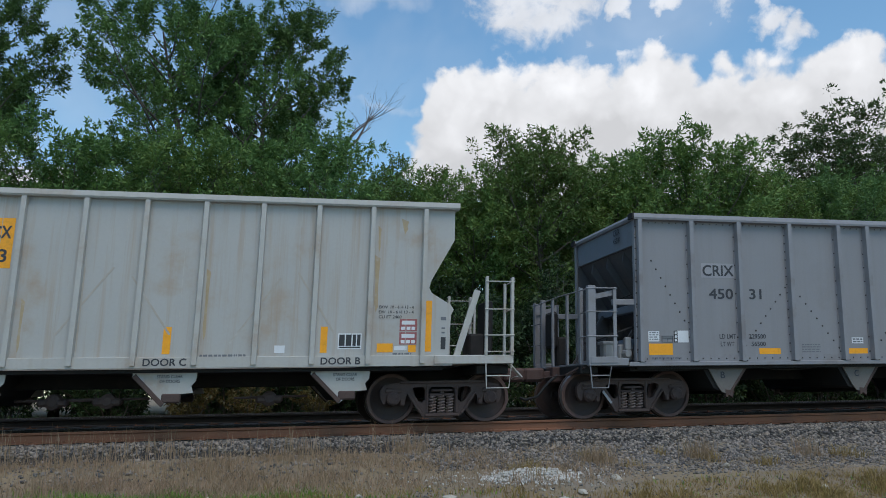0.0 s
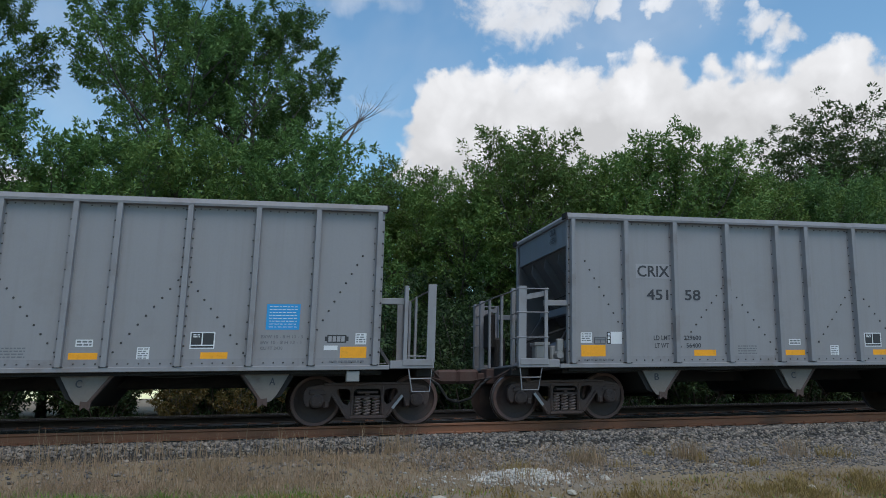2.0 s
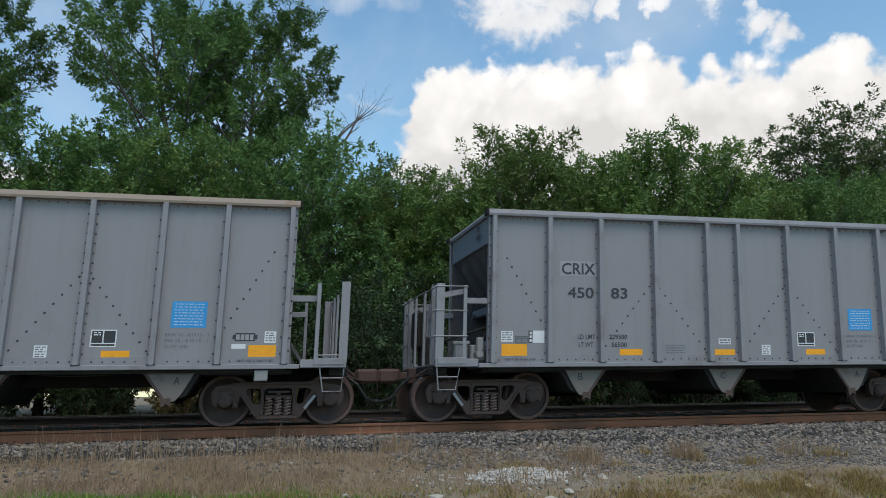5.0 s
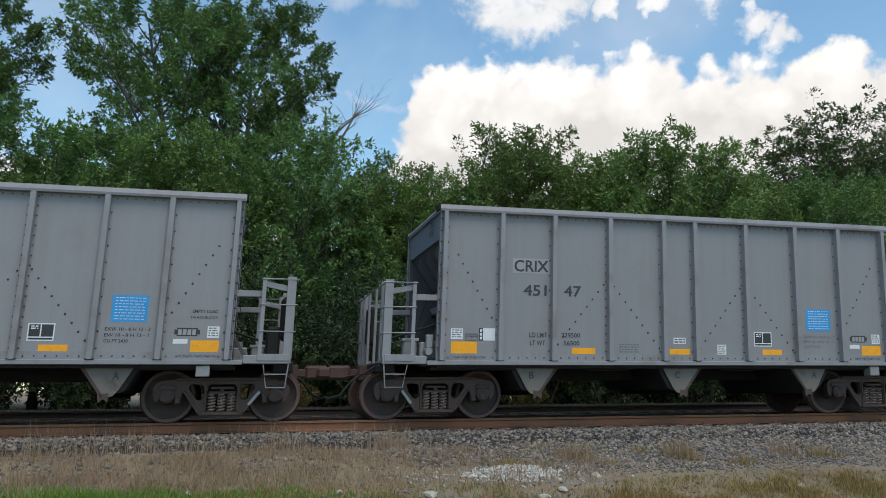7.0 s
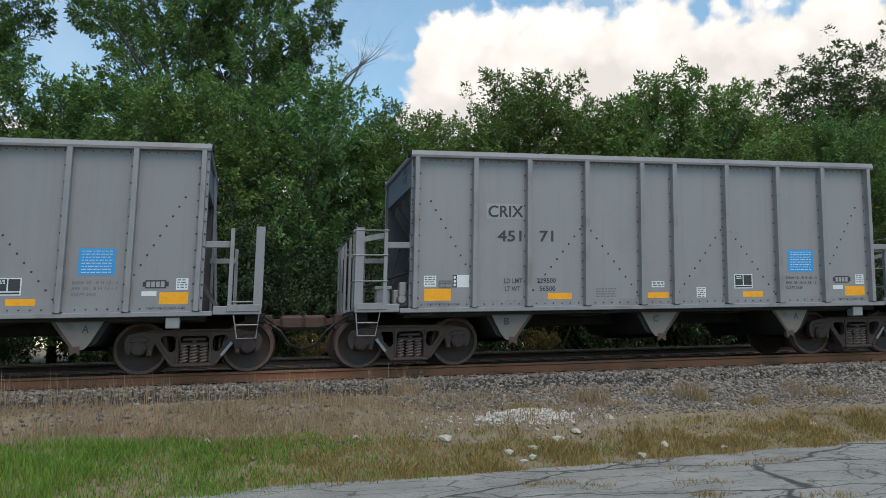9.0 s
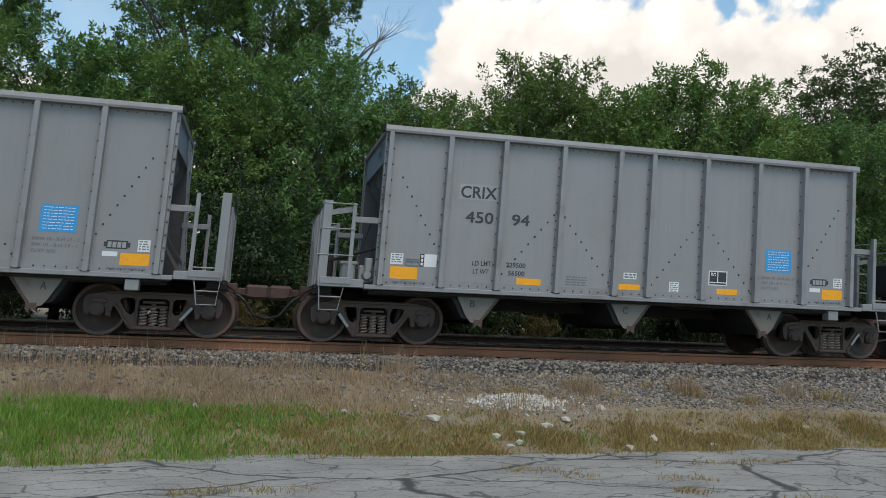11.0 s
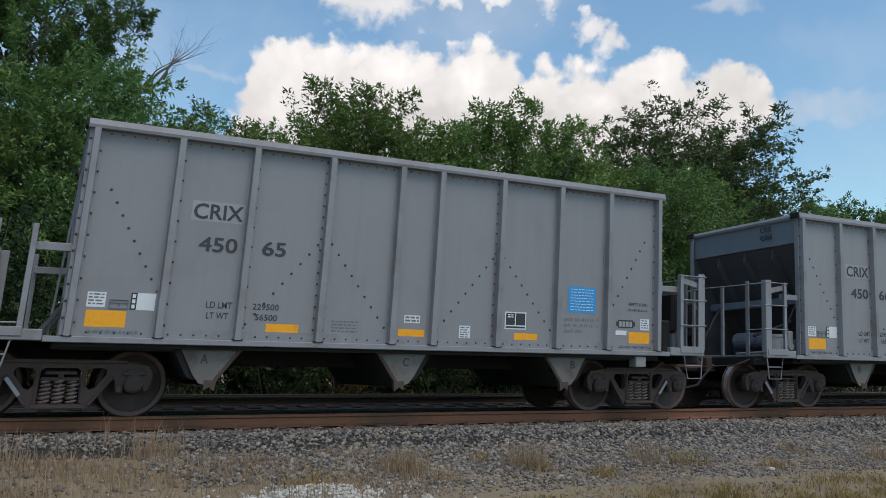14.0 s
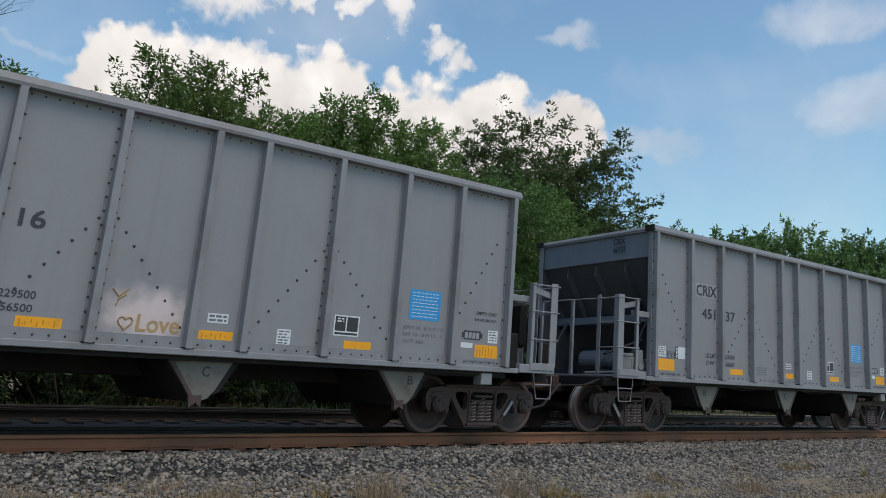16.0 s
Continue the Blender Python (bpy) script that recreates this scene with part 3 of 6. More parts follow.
def text_mesh(body, width, height, mat, squeeze=True):
    """The built-in font's letters, fitted to a box that starts at the origin (x right, z up), facing -y."""
    key = (body, width, height, mat.name)
    if key not in TEXTS:
        cu = bpy.data.curves.new("lettering", "FONT")
        cu.body, cu.resolution_u, cu.offset = body, 3, 0.0 if height > 0.1 else 0.012
        tmp = bpy.data.objects.new("lettering", cu)
        scene.collection.objects.link(tmp)
        me = bpy.data.meshes.new_from_object(tmp.evaluated_get(bpy.context.evaluated_depsgraph_get()))
        bpy.data.objects.remove(tmp)
        if height > 0.1:      # heavier strokes: five thin layers of paint, slightly shifted
            bm = bmesh.new()
            for i, (dx, dy) in enumerate(((0, 0), (0.017, 0.013), (-0.017, 0.013), (0.017, -0.013), (-0.017, -0.013))):
                old = len(bm.verts)
                bm.from_mesh(me)
                bm.verts.ensure_lookup_table()
                for v in bm.verts[old:]:
                    v.co = (v.co.x + dx, v.co.y + dy, 0.0004 * i)
            bm.to_mesh(me)
            bm.free()
        co = np.array([v.co[:] for v in me.vertices])
        lo, hi = co.min(0), co.max(0)
        sx, sy = width / (hi[0] - lo[0]), height / (hi[1] - lo[1])
        for v in me.vertices:
            v.co = ((v.co.x - lo[0]) * sx, -v.co.z, (v.co.y - lo[1]) * sy)
        me.name = "lettering"
        me.materials.clear()
        me.materials.append(mat)
        TEXTS[key] = me
    return TEXTS[key]


def plates(boxes, y, depth=0.003):
    sh = Shape()
    for x0, x1, z0, z1 in boxes:
        sh.box(x0, x1, y - depth, y, z0, z1)
    return sh


FACE = -1.502            # outer face of the side sheets


def sheet(name, boxes, mat, parent, flip, label="", y=FACE, depth=0.003):
    key = (name, tuple(boxes), mat.name, y)
    if key not in TEXTS:
        TEXTS[key] = plates(boxes, y, depth).mesh(name, mat)
    return part(name, TEXTS[key], mat, parent, label, flip)


def words(body, x, z, w, h, mat, parent, flip, y=FACE - 0.005):
    return part("lettering", text_mesh(body, w, h, mat), mat, parent, "", flip @ pose(x, y, z))


def bars(x, z, w, rows, h, gap, seed):
    """Writing too small to read: short bars."""
    rnd, out = random.Random(seed), []
    for i in range(rows):
        at = x
        while at < x + w - 0.02:
            step = min(rnd.uniform(0.03, 0.09), x + w - at)
            out.append((round(at, 3), round(at + step, 3), round(z - i * (h + gap) - h, 3), round(z - i * (h + gap), 3)))
            at += step + 0.018
    return out


# ---- the trucks ----
AXLE, R_WHEEL = 0.915, 0.457


def build_truck(parent, x):
    truck = part("truck", Shape().box(-0.24, 0.24, -0.95, 0.95, 0.46, 0.66, 0.03).box(-0.2, 0.2, -0.3, 0.3, 0.64, 0.74, 0.02)
                 .beam((-0.62, -0.5, 0.42), (-0.62, 0.5, 0.42), 0.1, 0.16, 0.01).beam((0.62, -0.5, 0.42), (0.62, 0.5, 0.42), 0.1, 0.16, 0.01),
                 BLACK_STEEL, parent, "dark cast steel truck bolster", pose(x, 0, 0))
    half = [(1.15, 0.50), (1.15, 0.61), (1.09, 0.695), (0.86, 0.735), (0.62, 0.775)]
    under = [(-1.13, 0.42), (-1.09, 0.36), (-1.05, 0.36), (-1.04, 0.47), (-0.79, 0.47), (-0.785, 0.33), (-0.70, 0.33), (-0.675, 0.50), (-0.62, 0.53), (-0.385, 0.15), (-0.33, 0.12)]
    outer = half + [(-a, b) for a, b in reversed(half)] + under + [(-a, b) for a, b in reversed(under)]
    holes = [[(-0.25, 0.19), (0.25, 0.19), (0.25, 0.61), (0.20, 0.66), (-0.20, 0.66), (-0.25, 0.61)]]
    tri = [(0.31, 0.60), (0.345, 0.655), (0.51, 0.665), (0.565, 0.63), (0.555, 0.57), (0.43, 0.40), (0.365, 0.375), (0.31, 0.43)]
    holes += [tri, [(-a, b) for a, b in tri]]
    bm = bmesh.new()
    edges = []
    for ring in [outer] + holes:
        vs = [bm.verts.new((a, 0, b)) for a, b in ring]
        edges += [bm.edges.new((vs[i], vs[(i + 1) % len(vs)])) for i in range(len(vs))]
    bmesh.ops.triangle_fill(bm, edges=edges, use_beauty=True)
    got = bmesh.ops.extrude_face_region(bm, geom=bm.faces[:])
    bmesh.ops.translate(bm, verts=[g for g in got["geom"] if isinstance(g, bmesh.types.BMVert)], vec=(0, 0.11, 0))
    bmesh.ops.recalc_face_normals(bm, faces=bm.faces)
    frame_mesh = bpy.data.meshes.new("side_frame")
    bm.to_mesh(frame_mesh)
    bm.free()
    frame_mesh.materials.append(CAST)
    # raised ribs of the casting, friction casting and spring seats
    rib = Shape()
    for s in (-1, 1):
        rib.beam((s * 0.375, -0.01, 0.17), (s * 0.645, -0.01, 0.555), 0.04, 0.045, 0.01)
        rib.box(s * 0.262, s * 0.295, -0.025, 0.02, 0.19, 0.70, 0.008)
        rib.box(s * 0.80, s * 1.05, -0.02, 0.1, 0.585, 0.66, 0.02)
        rib.box(s * 0.70, s * 0.775, -0.03, 0.1, 0.335, 0.44, 0.012)
    rib.beam((-0.80, -0.012, 0.745), (0.80, -0.012, 0.745), 0.05, 0.04, 0.01)
    rib.box(-0.32, 0.32, -0.05, 0.16, 0.12, 0.175, 0.015).box(-0.24, 0.24, -0.02, 0.15, 0.485, 0.54, 0.015).box(-0.19, 0.19, -0.045, 0.1, 0.575, 0.615, 0.01)
    rib.box(-0.035, 0.035, -0.03, 0.05, 0.53, 0.585, 0.008)
    rib_mesh = rib.mesh("rib", CAST)
    coil = Shape()
    for cx, cy in ((-0.165, 0.0), (0.0, -0.015), (0.165, 0.0)):
        pts = [(cx + 0.062 * math.cos(0.8 * i), cy + 0.062 * math.sin(0.8 * i), 0.18 + 0.31 * i / 46) for i in range(47)]
        coil.tube(pts, 0.0155, 5)
    coil_mesh = coil.mesh("spring", SPRING)
    cap_mesh = Shape().turned([(-0.02, 0.09), (0.0, 0.125), (0.16, 0.125)], (0, -0.06, R_WHEEL), 16).box(-0.15, 0.15, -0.03, 0.12, 0.56, 0.63, 0.015).mesh("bearing_adapter", CAST)
    for s in (-1, 1):
        m = pose(0, s * 1.085, 0, 0, 0, 0 if s < 0 else 180)
        fr = part("side_frame", frame_mesh, CAST, truck, m=m)
        part("rib", rib_mesh, CAST, truck, m=m)
        part("spring", coil_mesh, SPRING, truck, "coil spring group", m=m @ pose(0, 0.05, 0))
        for sx in (-AXLE, AXLE):
            part("bearing_adapter", cap_mesh, CAST, truck, m=m @ pose(sx, 0, 0))
    # wheelset: two flanged wheels on an axle, with bolted end caps
    ws = Shape()
    for s in (-1, 1):
        prof = [(0.06, 0.09), (0.055, 0.13), (0.012, 0.16), (0.0, 0.30), (-0.025, 0.385), (-0.075, 0.395), (-0.078, 0.452), (-0.07, 0.457),
                (0.03, 0.462), (0.045, 0.487), (0.058, 0.487), (0.065, 0.44), (0.05, 0.38), (0.03, 0.30), (0.05, 0.14), (0.08, 0.12)]
        ws.turned([(-s * a, r) for a, r in prof], (0, s * 0.745, 0), 30)
        ws.turned([(0, 0.105), (s * 0.03, 0.10), (s * 0.035, 0.05)], (0, s * 1.145, 0), 14)
        for j in range(3):
            t = 2.0944 * j
            ws.turned([(0, 0.022), (s * 0.025, 0.02)], (0.062 * math.cos(t), s * 1.17, 0.062 * math.sin(t)), 6)
    ws.turned([(-1.14, 0.075), (-0.85, 0.075), (-0.8, 0.085), (0.8, 0.085), (0.85, 0.075), (1.14, 0.075)], (0, 0, 0), 12)
    me = ws.mesh("wheelset", [WHEEL, TREAD, RIM])
    for p in me.polygons:
        c = p.center
        r = math.hypot(c.x, c.z)
        if r > 0.452 and abs(p.normal.y) < 0.35:
            p.material_index = 1
        elif r > 0.39 and abs(c.y) > 0.8:
            p.material_index = 2
        p.use_smooth = abs(p.normal.y) < 0.9 and len(p.vertices) == 4
    for sx in (-AXLE, AXLE):
        part("wheelset", me, WHEEL, truck, "rust-brown steel wheels on one axle", pose(sx, 0, R_WHEEL))
    return truck


# ---- the grey hopper cars ----
POSTS = (0.06, 1.18, 2.24, 3.41, 4.57, 5.27, 6.43, 7.60, 8.66, 9.78)
LONG = 9.84
BODY_LINES = (((0.34, 3.05), (1.12, 1.70)), ((3.30, 2.55), (2.35, 1.38)), ((3.52, 2.52), (4.48, 1.32)),
              ((6.32, 2.55), (5.38, 1.32)), ((6.54, 2.52), (7.50, 1.30)), ((9.50, 3.05), (8.74, 1.70)))


def dots(points, y, s, r=0.016):
    sh = Shape()
    for x, z in points:
        ring = [(x + r * math.cos(1.0472 * j), z + r * math.sin(1.0472 * j)) for j in range(6)]
        top = [(x + 0.6 * r * math.cos(1.0472 * j), z + 0.6 * r * math.sin(1.0472 * j)) for j in range(6)]
        vs = [(a, y, b) for a, b in ring] + [(a, y + s * 0.014, b) for a, b in top]
        sh.add(vs, [(6, 7, 8, 9, 10, 11)] + [(j, (j + 1) % 6, 6 + (j + 1) % 6, 6 + j) for j in range(6)])
    return sh


def build_end(car, x0, d, braked):
    """The open end of a car: platform, posts, ladder and rails. x0: the body's corner; d: -1 or 1, outwards."""
    X = lambda u: x0 + d * u
    part("end_platform", Shape().box(X(0.05), X(1.03), -1.56, 1.56, 1.03, 1.065, 0.006), CAR_EDGE, car)
    for s in (-1, 1):
        part("platform_sill", Shape().box(X(0.22), X(1.03), s * 1.50, s * 1.60, 1.0, 1.145, 0.01).box(X(0.45), X(1.0), s * 1.585, s * 1.615, 1.05, 1.17, 0.006), CAR_EDGE, car)
        post = part("ladder", Shape().box(X(0.885), X(1.04), s * 1.575, s * 1.60, 1.1, 2.53, 0.005).box(X(1.015), X(1.04), s * 1.48, s * 1.58, 1.1, 2.53, 0.005), CAR_EDGE, car)
        part("ladder_stile", Shape().box(X(0.455), X(0.525), s * 1.575, s * 1.595, 1.1, 2.50, 0.005).box(X(0.455), X(0.475), s * 1.50, s * 1.58, 1.1, 2.50, 0.005), CAR_EDGE, post)
        if braked:
            part("ladder_stile", Shape().box(X(0.93), X(1.03), s * 1.06, s * 1.08, 1.06, 2.55, 0.005).box(X(1.01), X(1.03), s * 1.075, s * 1.15, 1.06, 2.55, 0.005), CAR_EDGE, post)
            for z in (2.48, 2.03, 1.56):
                part("rung", Shape().tube([(X(0.44), s * 1.60, z), (X(1.08), s * 1.60, z)], 0.012, 6), CAR_EDGE, post)
                part("rung", Shape().tube([(X(1.03), s * 1.58, z), (X(1.03), s * 1.08, z)], 0.012, 6), CAR_EDGE, post)
            part("gusset", Shape().beam((X(1.0), s * 1.55, 2.30), (X(0.5), s * 1.55, 2.40), 0.02, 0.10), CAR_EDGE, post)
        else:
            part("rung", Shape().tube([(X(1.0), s * 1.56, 1.22), (X(0.5), s * 1.56, 1.22)], 0.014, 6), CAR_EDGE, post)
        part("grab_beam", Shape().box(X(-0.05), X(0.50), s * 1.43, s * 1.497, 2.17, 2.28, 0.008), CAR_EDGE, car)
        part("stirrup_step", Shape().tube([(X(1.0), s * 1.57, 1.03), (X(0.96), s * 1.58, 0.59), (X(0.64), s * 1.58, 0.59), (X(0.56), s * 1.57, 1.03)], 0.013, 6)
             .tube([(X(0.98), s * 1.575, 0.82), (X(0.60), s * 1.575, 0.82)], 0.012, 6), CAR_EDGE, car)
    rail = part("end_rail", Shape().tube([(X(1.03), -1.56, 2.47), (X(1.03), 0.0, 2.50), (X(1.03), 1.56, 2.47)], 0.014, 6), CAR_EDGE, car)
    for y in (-0.42, 0.42) if braked else (0.1, 0.75):
        part("rail_post", Shape().box(X(0.98), X(1.03), y - 0.035, y + 0.035, 1.06, 2.5, 0.006), CAR_EDGE, rail)
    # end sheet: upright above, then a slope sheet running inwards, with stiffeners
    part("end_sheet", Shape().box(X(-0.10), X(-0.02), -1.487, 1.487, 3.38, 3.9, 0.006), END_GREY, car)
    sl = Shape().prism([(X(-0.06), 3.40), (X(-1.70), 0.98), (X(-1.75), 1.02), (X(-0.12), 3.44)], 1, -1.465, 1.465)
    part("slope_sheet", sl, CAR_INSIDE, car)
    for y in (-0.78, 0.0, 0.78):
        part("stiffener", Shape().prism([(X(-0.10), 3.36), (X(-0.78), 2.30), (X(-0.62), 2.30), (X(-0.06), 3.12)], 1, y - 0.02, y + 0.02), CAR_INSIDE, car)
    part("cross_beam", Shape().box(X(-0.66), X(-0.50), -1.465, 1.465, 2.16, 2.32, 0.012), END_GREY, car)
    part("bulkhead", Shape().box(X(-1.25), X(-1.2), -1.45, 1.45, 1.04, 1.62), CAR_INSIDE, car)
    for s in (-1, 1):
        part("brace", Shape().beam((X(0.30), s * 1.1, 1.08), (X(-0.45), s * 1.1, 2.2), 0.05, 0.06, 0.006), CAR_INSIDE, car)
    if braked:
        gear = Shape().turned([(-0.55, 0.10), (-0.5, 0.19), (0.3, 0.19), (0.35, 0.10)], (X(-0.55), 0.35, 1.42), 18)
        part("air_reservoir", gear, END_GREY, car)
        valve = Shape().box(X(0.0), X(0.30), -1.30, -1.05, 1.10, 1.42, 0.03).box(X(-0.22), X(-0.03), -1.34, -1.1, 1.12, 1.36, 0.03)
        valve.turned([(-0.1, 0.07), (0, 0.1), (0.12, 0.1)], (X(0.14), -1.32, 1.24), 12).tube([(X(0.3), -1.2, 1.15), (X(0.7), -1.2, 1.12), (X(0.8), -0.6, 1.1)], 0.025, 6)
        valve.box(X(0.36), X(0.62), -1.36, -1.12, 1.12, 1.46, 0.03).box(X(0.33), X(0.65), -1.38, -1.1, 1.42, 1.48, 0.01).box(X(0.06), X(0.2), -1.40, -1.3, 1.30, 1.55, 0.02)
        part("brake_valve", valve, ALU, car, "pale grey cast brake valve")
        part("brake_cylinder", Shape().turned([(-0.3, 0.04), (-0.28, 0.13), (0.1, 0.14), (0.14, 0.05)], (X(-0.35), -1.0, 1.28), 14), ALU, car)
        part("brake_rod", Shape().tube([(X(0.95), -1.2, 1.44), (X(-0.1), -1.3, 1.78)], 0.030, 6).tube([(X(0.35), -0.6, 1.1), (X(0.05), -0.7, 2.35), (X(-0.2), -0.9, 2.45)], 0.012, 6), BLACK_STEEL, car)
        part("hand_brake", Shape().box(X(0.84), X(1.0), 0.5, 0.95, 1.45, 2.25, 0.06).box(X(0.6), X(0.85), 0.55, 0.9, 1.07, 1.7, 0.04), BLACK_STEEL, car)
    else:
        lad = part("end_ladder", Shape().beam((X(0.02), 0.62, 3.85), (X(0.16), 0.62, 1.08), 0.05, 0.03), END_GREY, car)
        part("ladder_stile", Shape().beam((X(0.02), 1.02, 3.85), (X(0.16), 1.02, 1.08), 0.05, 0.03), END_GREY, lad)
        for i in range(6):
            part("rung", Shape().tube([(X(0.03 + 0.022 * i), 0.62, 3.7 - 0.45 * i), (X(0.03 + 0.022 * i), 1.02, 3.7 - 0.45 * i)], 0.012, 6), END_GREY, lad)
    # coupler, hoses and lifting rod
    cp = Shape().box(X(0.95), X(1.45), -0.075, 0.075, 0.80, 0.95, 0.015).box(X(1.40), X(1.84), -0.19, 0.12, 0.74, 1.02, 0.05)
    cp.box(X(1.62), X(1.9), 0.06, 0.2, 0.77, 0.99, 0.05).box(X(1.0), X(1.25), -0.22, 0.22, 0.72, 1.03, 0.02)
    part("coupler", cp, COUPLER, car, "rusty knuckle coupler")
    part("air_hose", Shape().tube([(X(1.2), -0.35, 0.86), (X(1.4), -0.38, 0.72), (X(1.6), -0.3, 0.45), (X(1.8), -0.15, 0.38), (X(1.86), 0.0, 0.42)], 0.028, 7), HOSE, car)
    part("lift_rod", Shape().tube([(X(1.05), -1.45, 0.98), (X(1.12), -0.9, 0.86), (X(1.3), -0.5, 0.84), (X(1.5), -0.2, 0.80)], 0.014, 6)
         .beam((X(1.02), -1.3, 1.02), (X(1.25), -1.0, 0.86), 0.05, 0.03), CAST, car)
    part("end_sill", Shape().box(X(0.75), X(1.1), -1.35, 1.35, 0.86, 1.03, 0.015), BLACK_STEEL, car)


def build_body(car):
    for s in (-1, 1):
        f = lambda y: s * y
        part("side_sheet", Shape().box(0.0, LONG, f(1.49), f(1.502), 1.04, 3.9), CAR_GREY, car)
        part("side_sill", Shape().box(-0.21, LONG + 0.21, f(1.505), f(1.60), 0.985, 1.065, 0.008).box(0, LONG, f(1.50), f(1.515), 1.06, 1.20), CAR_EDGE, car)
        # top chord: a folded section with a sloping top
        ring = [(f(1.46), 3.86), (f(1.615), 3.86), (f(1.625), 3.90), (f(1.60), 3.985), (f(1.50), 3.995), (f(1.46), 3.96)]
        part("top_chord", Shape().prism(ring, 0, -0.06, LONG + 0.06), CAR_EDGE, car)
        for i, u in enumerate(POSTS):
            end = i in (0, len(POSTS) - 1)
            w = 0.05 if not end else 0.045
            ring = [(u - w - 0.035, f(1.503)), (u - w, f(1.503)), (u - w + 0.01, f(1.61)), (u + w - 0.01, f(1.61)), (u + w, f(1.503)), (u + w + 0.035, f(1.503)),
                    (u + w + 0.035, f(1.511)), (u + w + 0.006, f(1.511)), (u + w - 0.006, f(1.618)), (u - w + 0.006, f(1.618)), (u - w - 0.006, f(1.511)), (u - w - 0.035, f(1.511))]
            sh = Shape().prism(ring, 2, 1.07, 3.86)
            # thin dark plate that draws the shadow below the post's end
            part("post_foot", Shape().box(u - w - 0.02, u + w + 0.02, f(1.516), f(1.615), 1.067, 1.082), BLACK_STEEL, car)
            part("side_post", sh, CAR_EDGE, car)
        pts = []
        for i, u in enumerate(POSTS):
            dense = i in (3, 6)
            for side in (-1, 1):
                z = 1.25
                while z < 3.8:
                    if dense or (side < 0) or i == 0:
                        pts.append((u + side * 0.072, z))
                    z += 0.17 if dense else 0.29
        fine = []
        for (a, b), (c, e) in BODY_LINES:
            n = 8
            fine += [(a + (c - a) * i / n, b + (e - b) * i / n) for i in range(n + 1)]
        low = [(0.2 + 0.17 * i, 1.125) for i in range(57) if min(abs(0.2 + 0.17 * i - u) for u in POSTS) > 0.1]
        high = [(0.15 + 0.15 * i, 3.82) for i in range(64) if min(abs(0.15 + 0.15 * i - u) for u in POSTS) > 0.09]
        tagged(part("bolt_row", dots(pts, f(1.511), s, 0.017), BOLT, car), kind="stuff")
        tagged(part("bolt_row", dots(fine, f(1.502), s, 0.021), BOLT, car), kind="stuff")
        tagged(part("bolt_row", dots(low, f(1.515), s, 0.015), BOLT, car), kind="stuff")
        tagged(part("bolt_row", dots(high, f(1.502), s, 0.014), BOLT, car), kind="stuff")
        for x in (0.0, LONG):
            d = -1 if x == 0 else 1
            part("corner_cap", Shape().box(x + d * 0.062, x + d * 0.10, f(1.40), f(1.61), 3.875, 3.99, 0.006), BLACK_STEEL, car)
            # added dark lining that stands for the shade inside the open end
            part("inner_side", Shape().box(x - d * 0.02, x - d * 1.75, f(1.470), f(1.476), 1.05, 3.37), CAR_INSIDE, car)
            part("corner_post", Shape().box(x - 0.02, x + d * 0.035, f(1.44), f(1.545), 1.07, 3.88, 0.006), CAR_EDGE, car)
            tagged(part("bolt_row", dots([(x + d * 0.012, 1.3 + 0.22 * i) for i in range(12)], f(1.545), s, 0.019), BOLT, car), kind="stuff")
    for x, d in ((0.0, -1), (LONG, 1)):
        ring = [(x - d * 0.12, 3.88), (x + d * 0.03, 3.88), (x + d * 0.05, 3.93), (x + d * 0.02, 3.985), (x - d * 0.1, 3.99)]
        part("end_chord", Shape().prism(ring, 1, -1.47, 1.47), CAR_EDGE, car)
    # inner ridges between the chutes, centre sill, chutes with slanting doors
    for a, b in ((2.30, 4.56), (5.36, 7.56)):
        m = (a + b) / 2
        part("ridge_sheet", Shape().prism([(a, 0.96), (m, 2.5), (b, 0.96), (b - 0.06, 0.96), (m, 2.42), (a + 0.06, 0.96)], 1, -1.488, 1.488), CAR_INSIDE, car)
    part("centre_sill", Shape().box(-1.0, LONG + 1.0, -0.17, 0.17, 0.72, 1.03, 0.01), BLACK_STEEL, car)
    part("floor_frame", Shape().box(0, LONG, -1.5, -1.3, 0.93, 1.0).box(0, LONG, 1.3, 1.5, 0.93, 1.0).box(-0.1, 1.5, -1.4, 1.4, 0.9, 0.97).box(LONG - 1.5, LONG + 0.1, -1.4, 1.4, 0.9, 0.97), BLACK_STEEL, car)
    for x, d in ((1.52, 1), (4.57, 1), (8.34, -1)):
        # pale end plate of the chute, its dark trough and slanting door
        for s in (-1, 1):
            chute = part("chute", Shape().prism([(x, 0.985), (x + d * 0.84, 0.985), (x + d * 0.50, 0.52), (x + d * 0.42, 0.44), (x + d * 0.31, 0.47), (x + d * 0.22, 0.58)], 1, s * 1.40, s * 1.43), HOPPER_PAINT, car)
            part("door_arm", Shape().beam((x + d * 0.86, s * 1.415, 0.97), (x + d * 0.47, s * 1.415, 0.44), 0.05, 0.055, 0.01), CAST, chute)
            part("door_latch", Shape().prism([(x + d * 0.38, 0.52), (x + d * 0.55, 0.50), (x + d * 0.53, 0.36), (x + d * 0.45, 0.42), (x + d * 0.38, 0.37)], 1, s * 1.36, s * 1.44), CAST, chute)
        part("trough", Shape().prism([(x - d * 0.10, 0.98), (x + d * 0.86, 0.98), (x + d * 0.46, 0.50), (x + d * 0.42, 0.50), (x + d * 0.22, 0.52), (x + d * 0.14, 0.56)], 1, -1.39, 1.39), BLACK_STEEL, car)
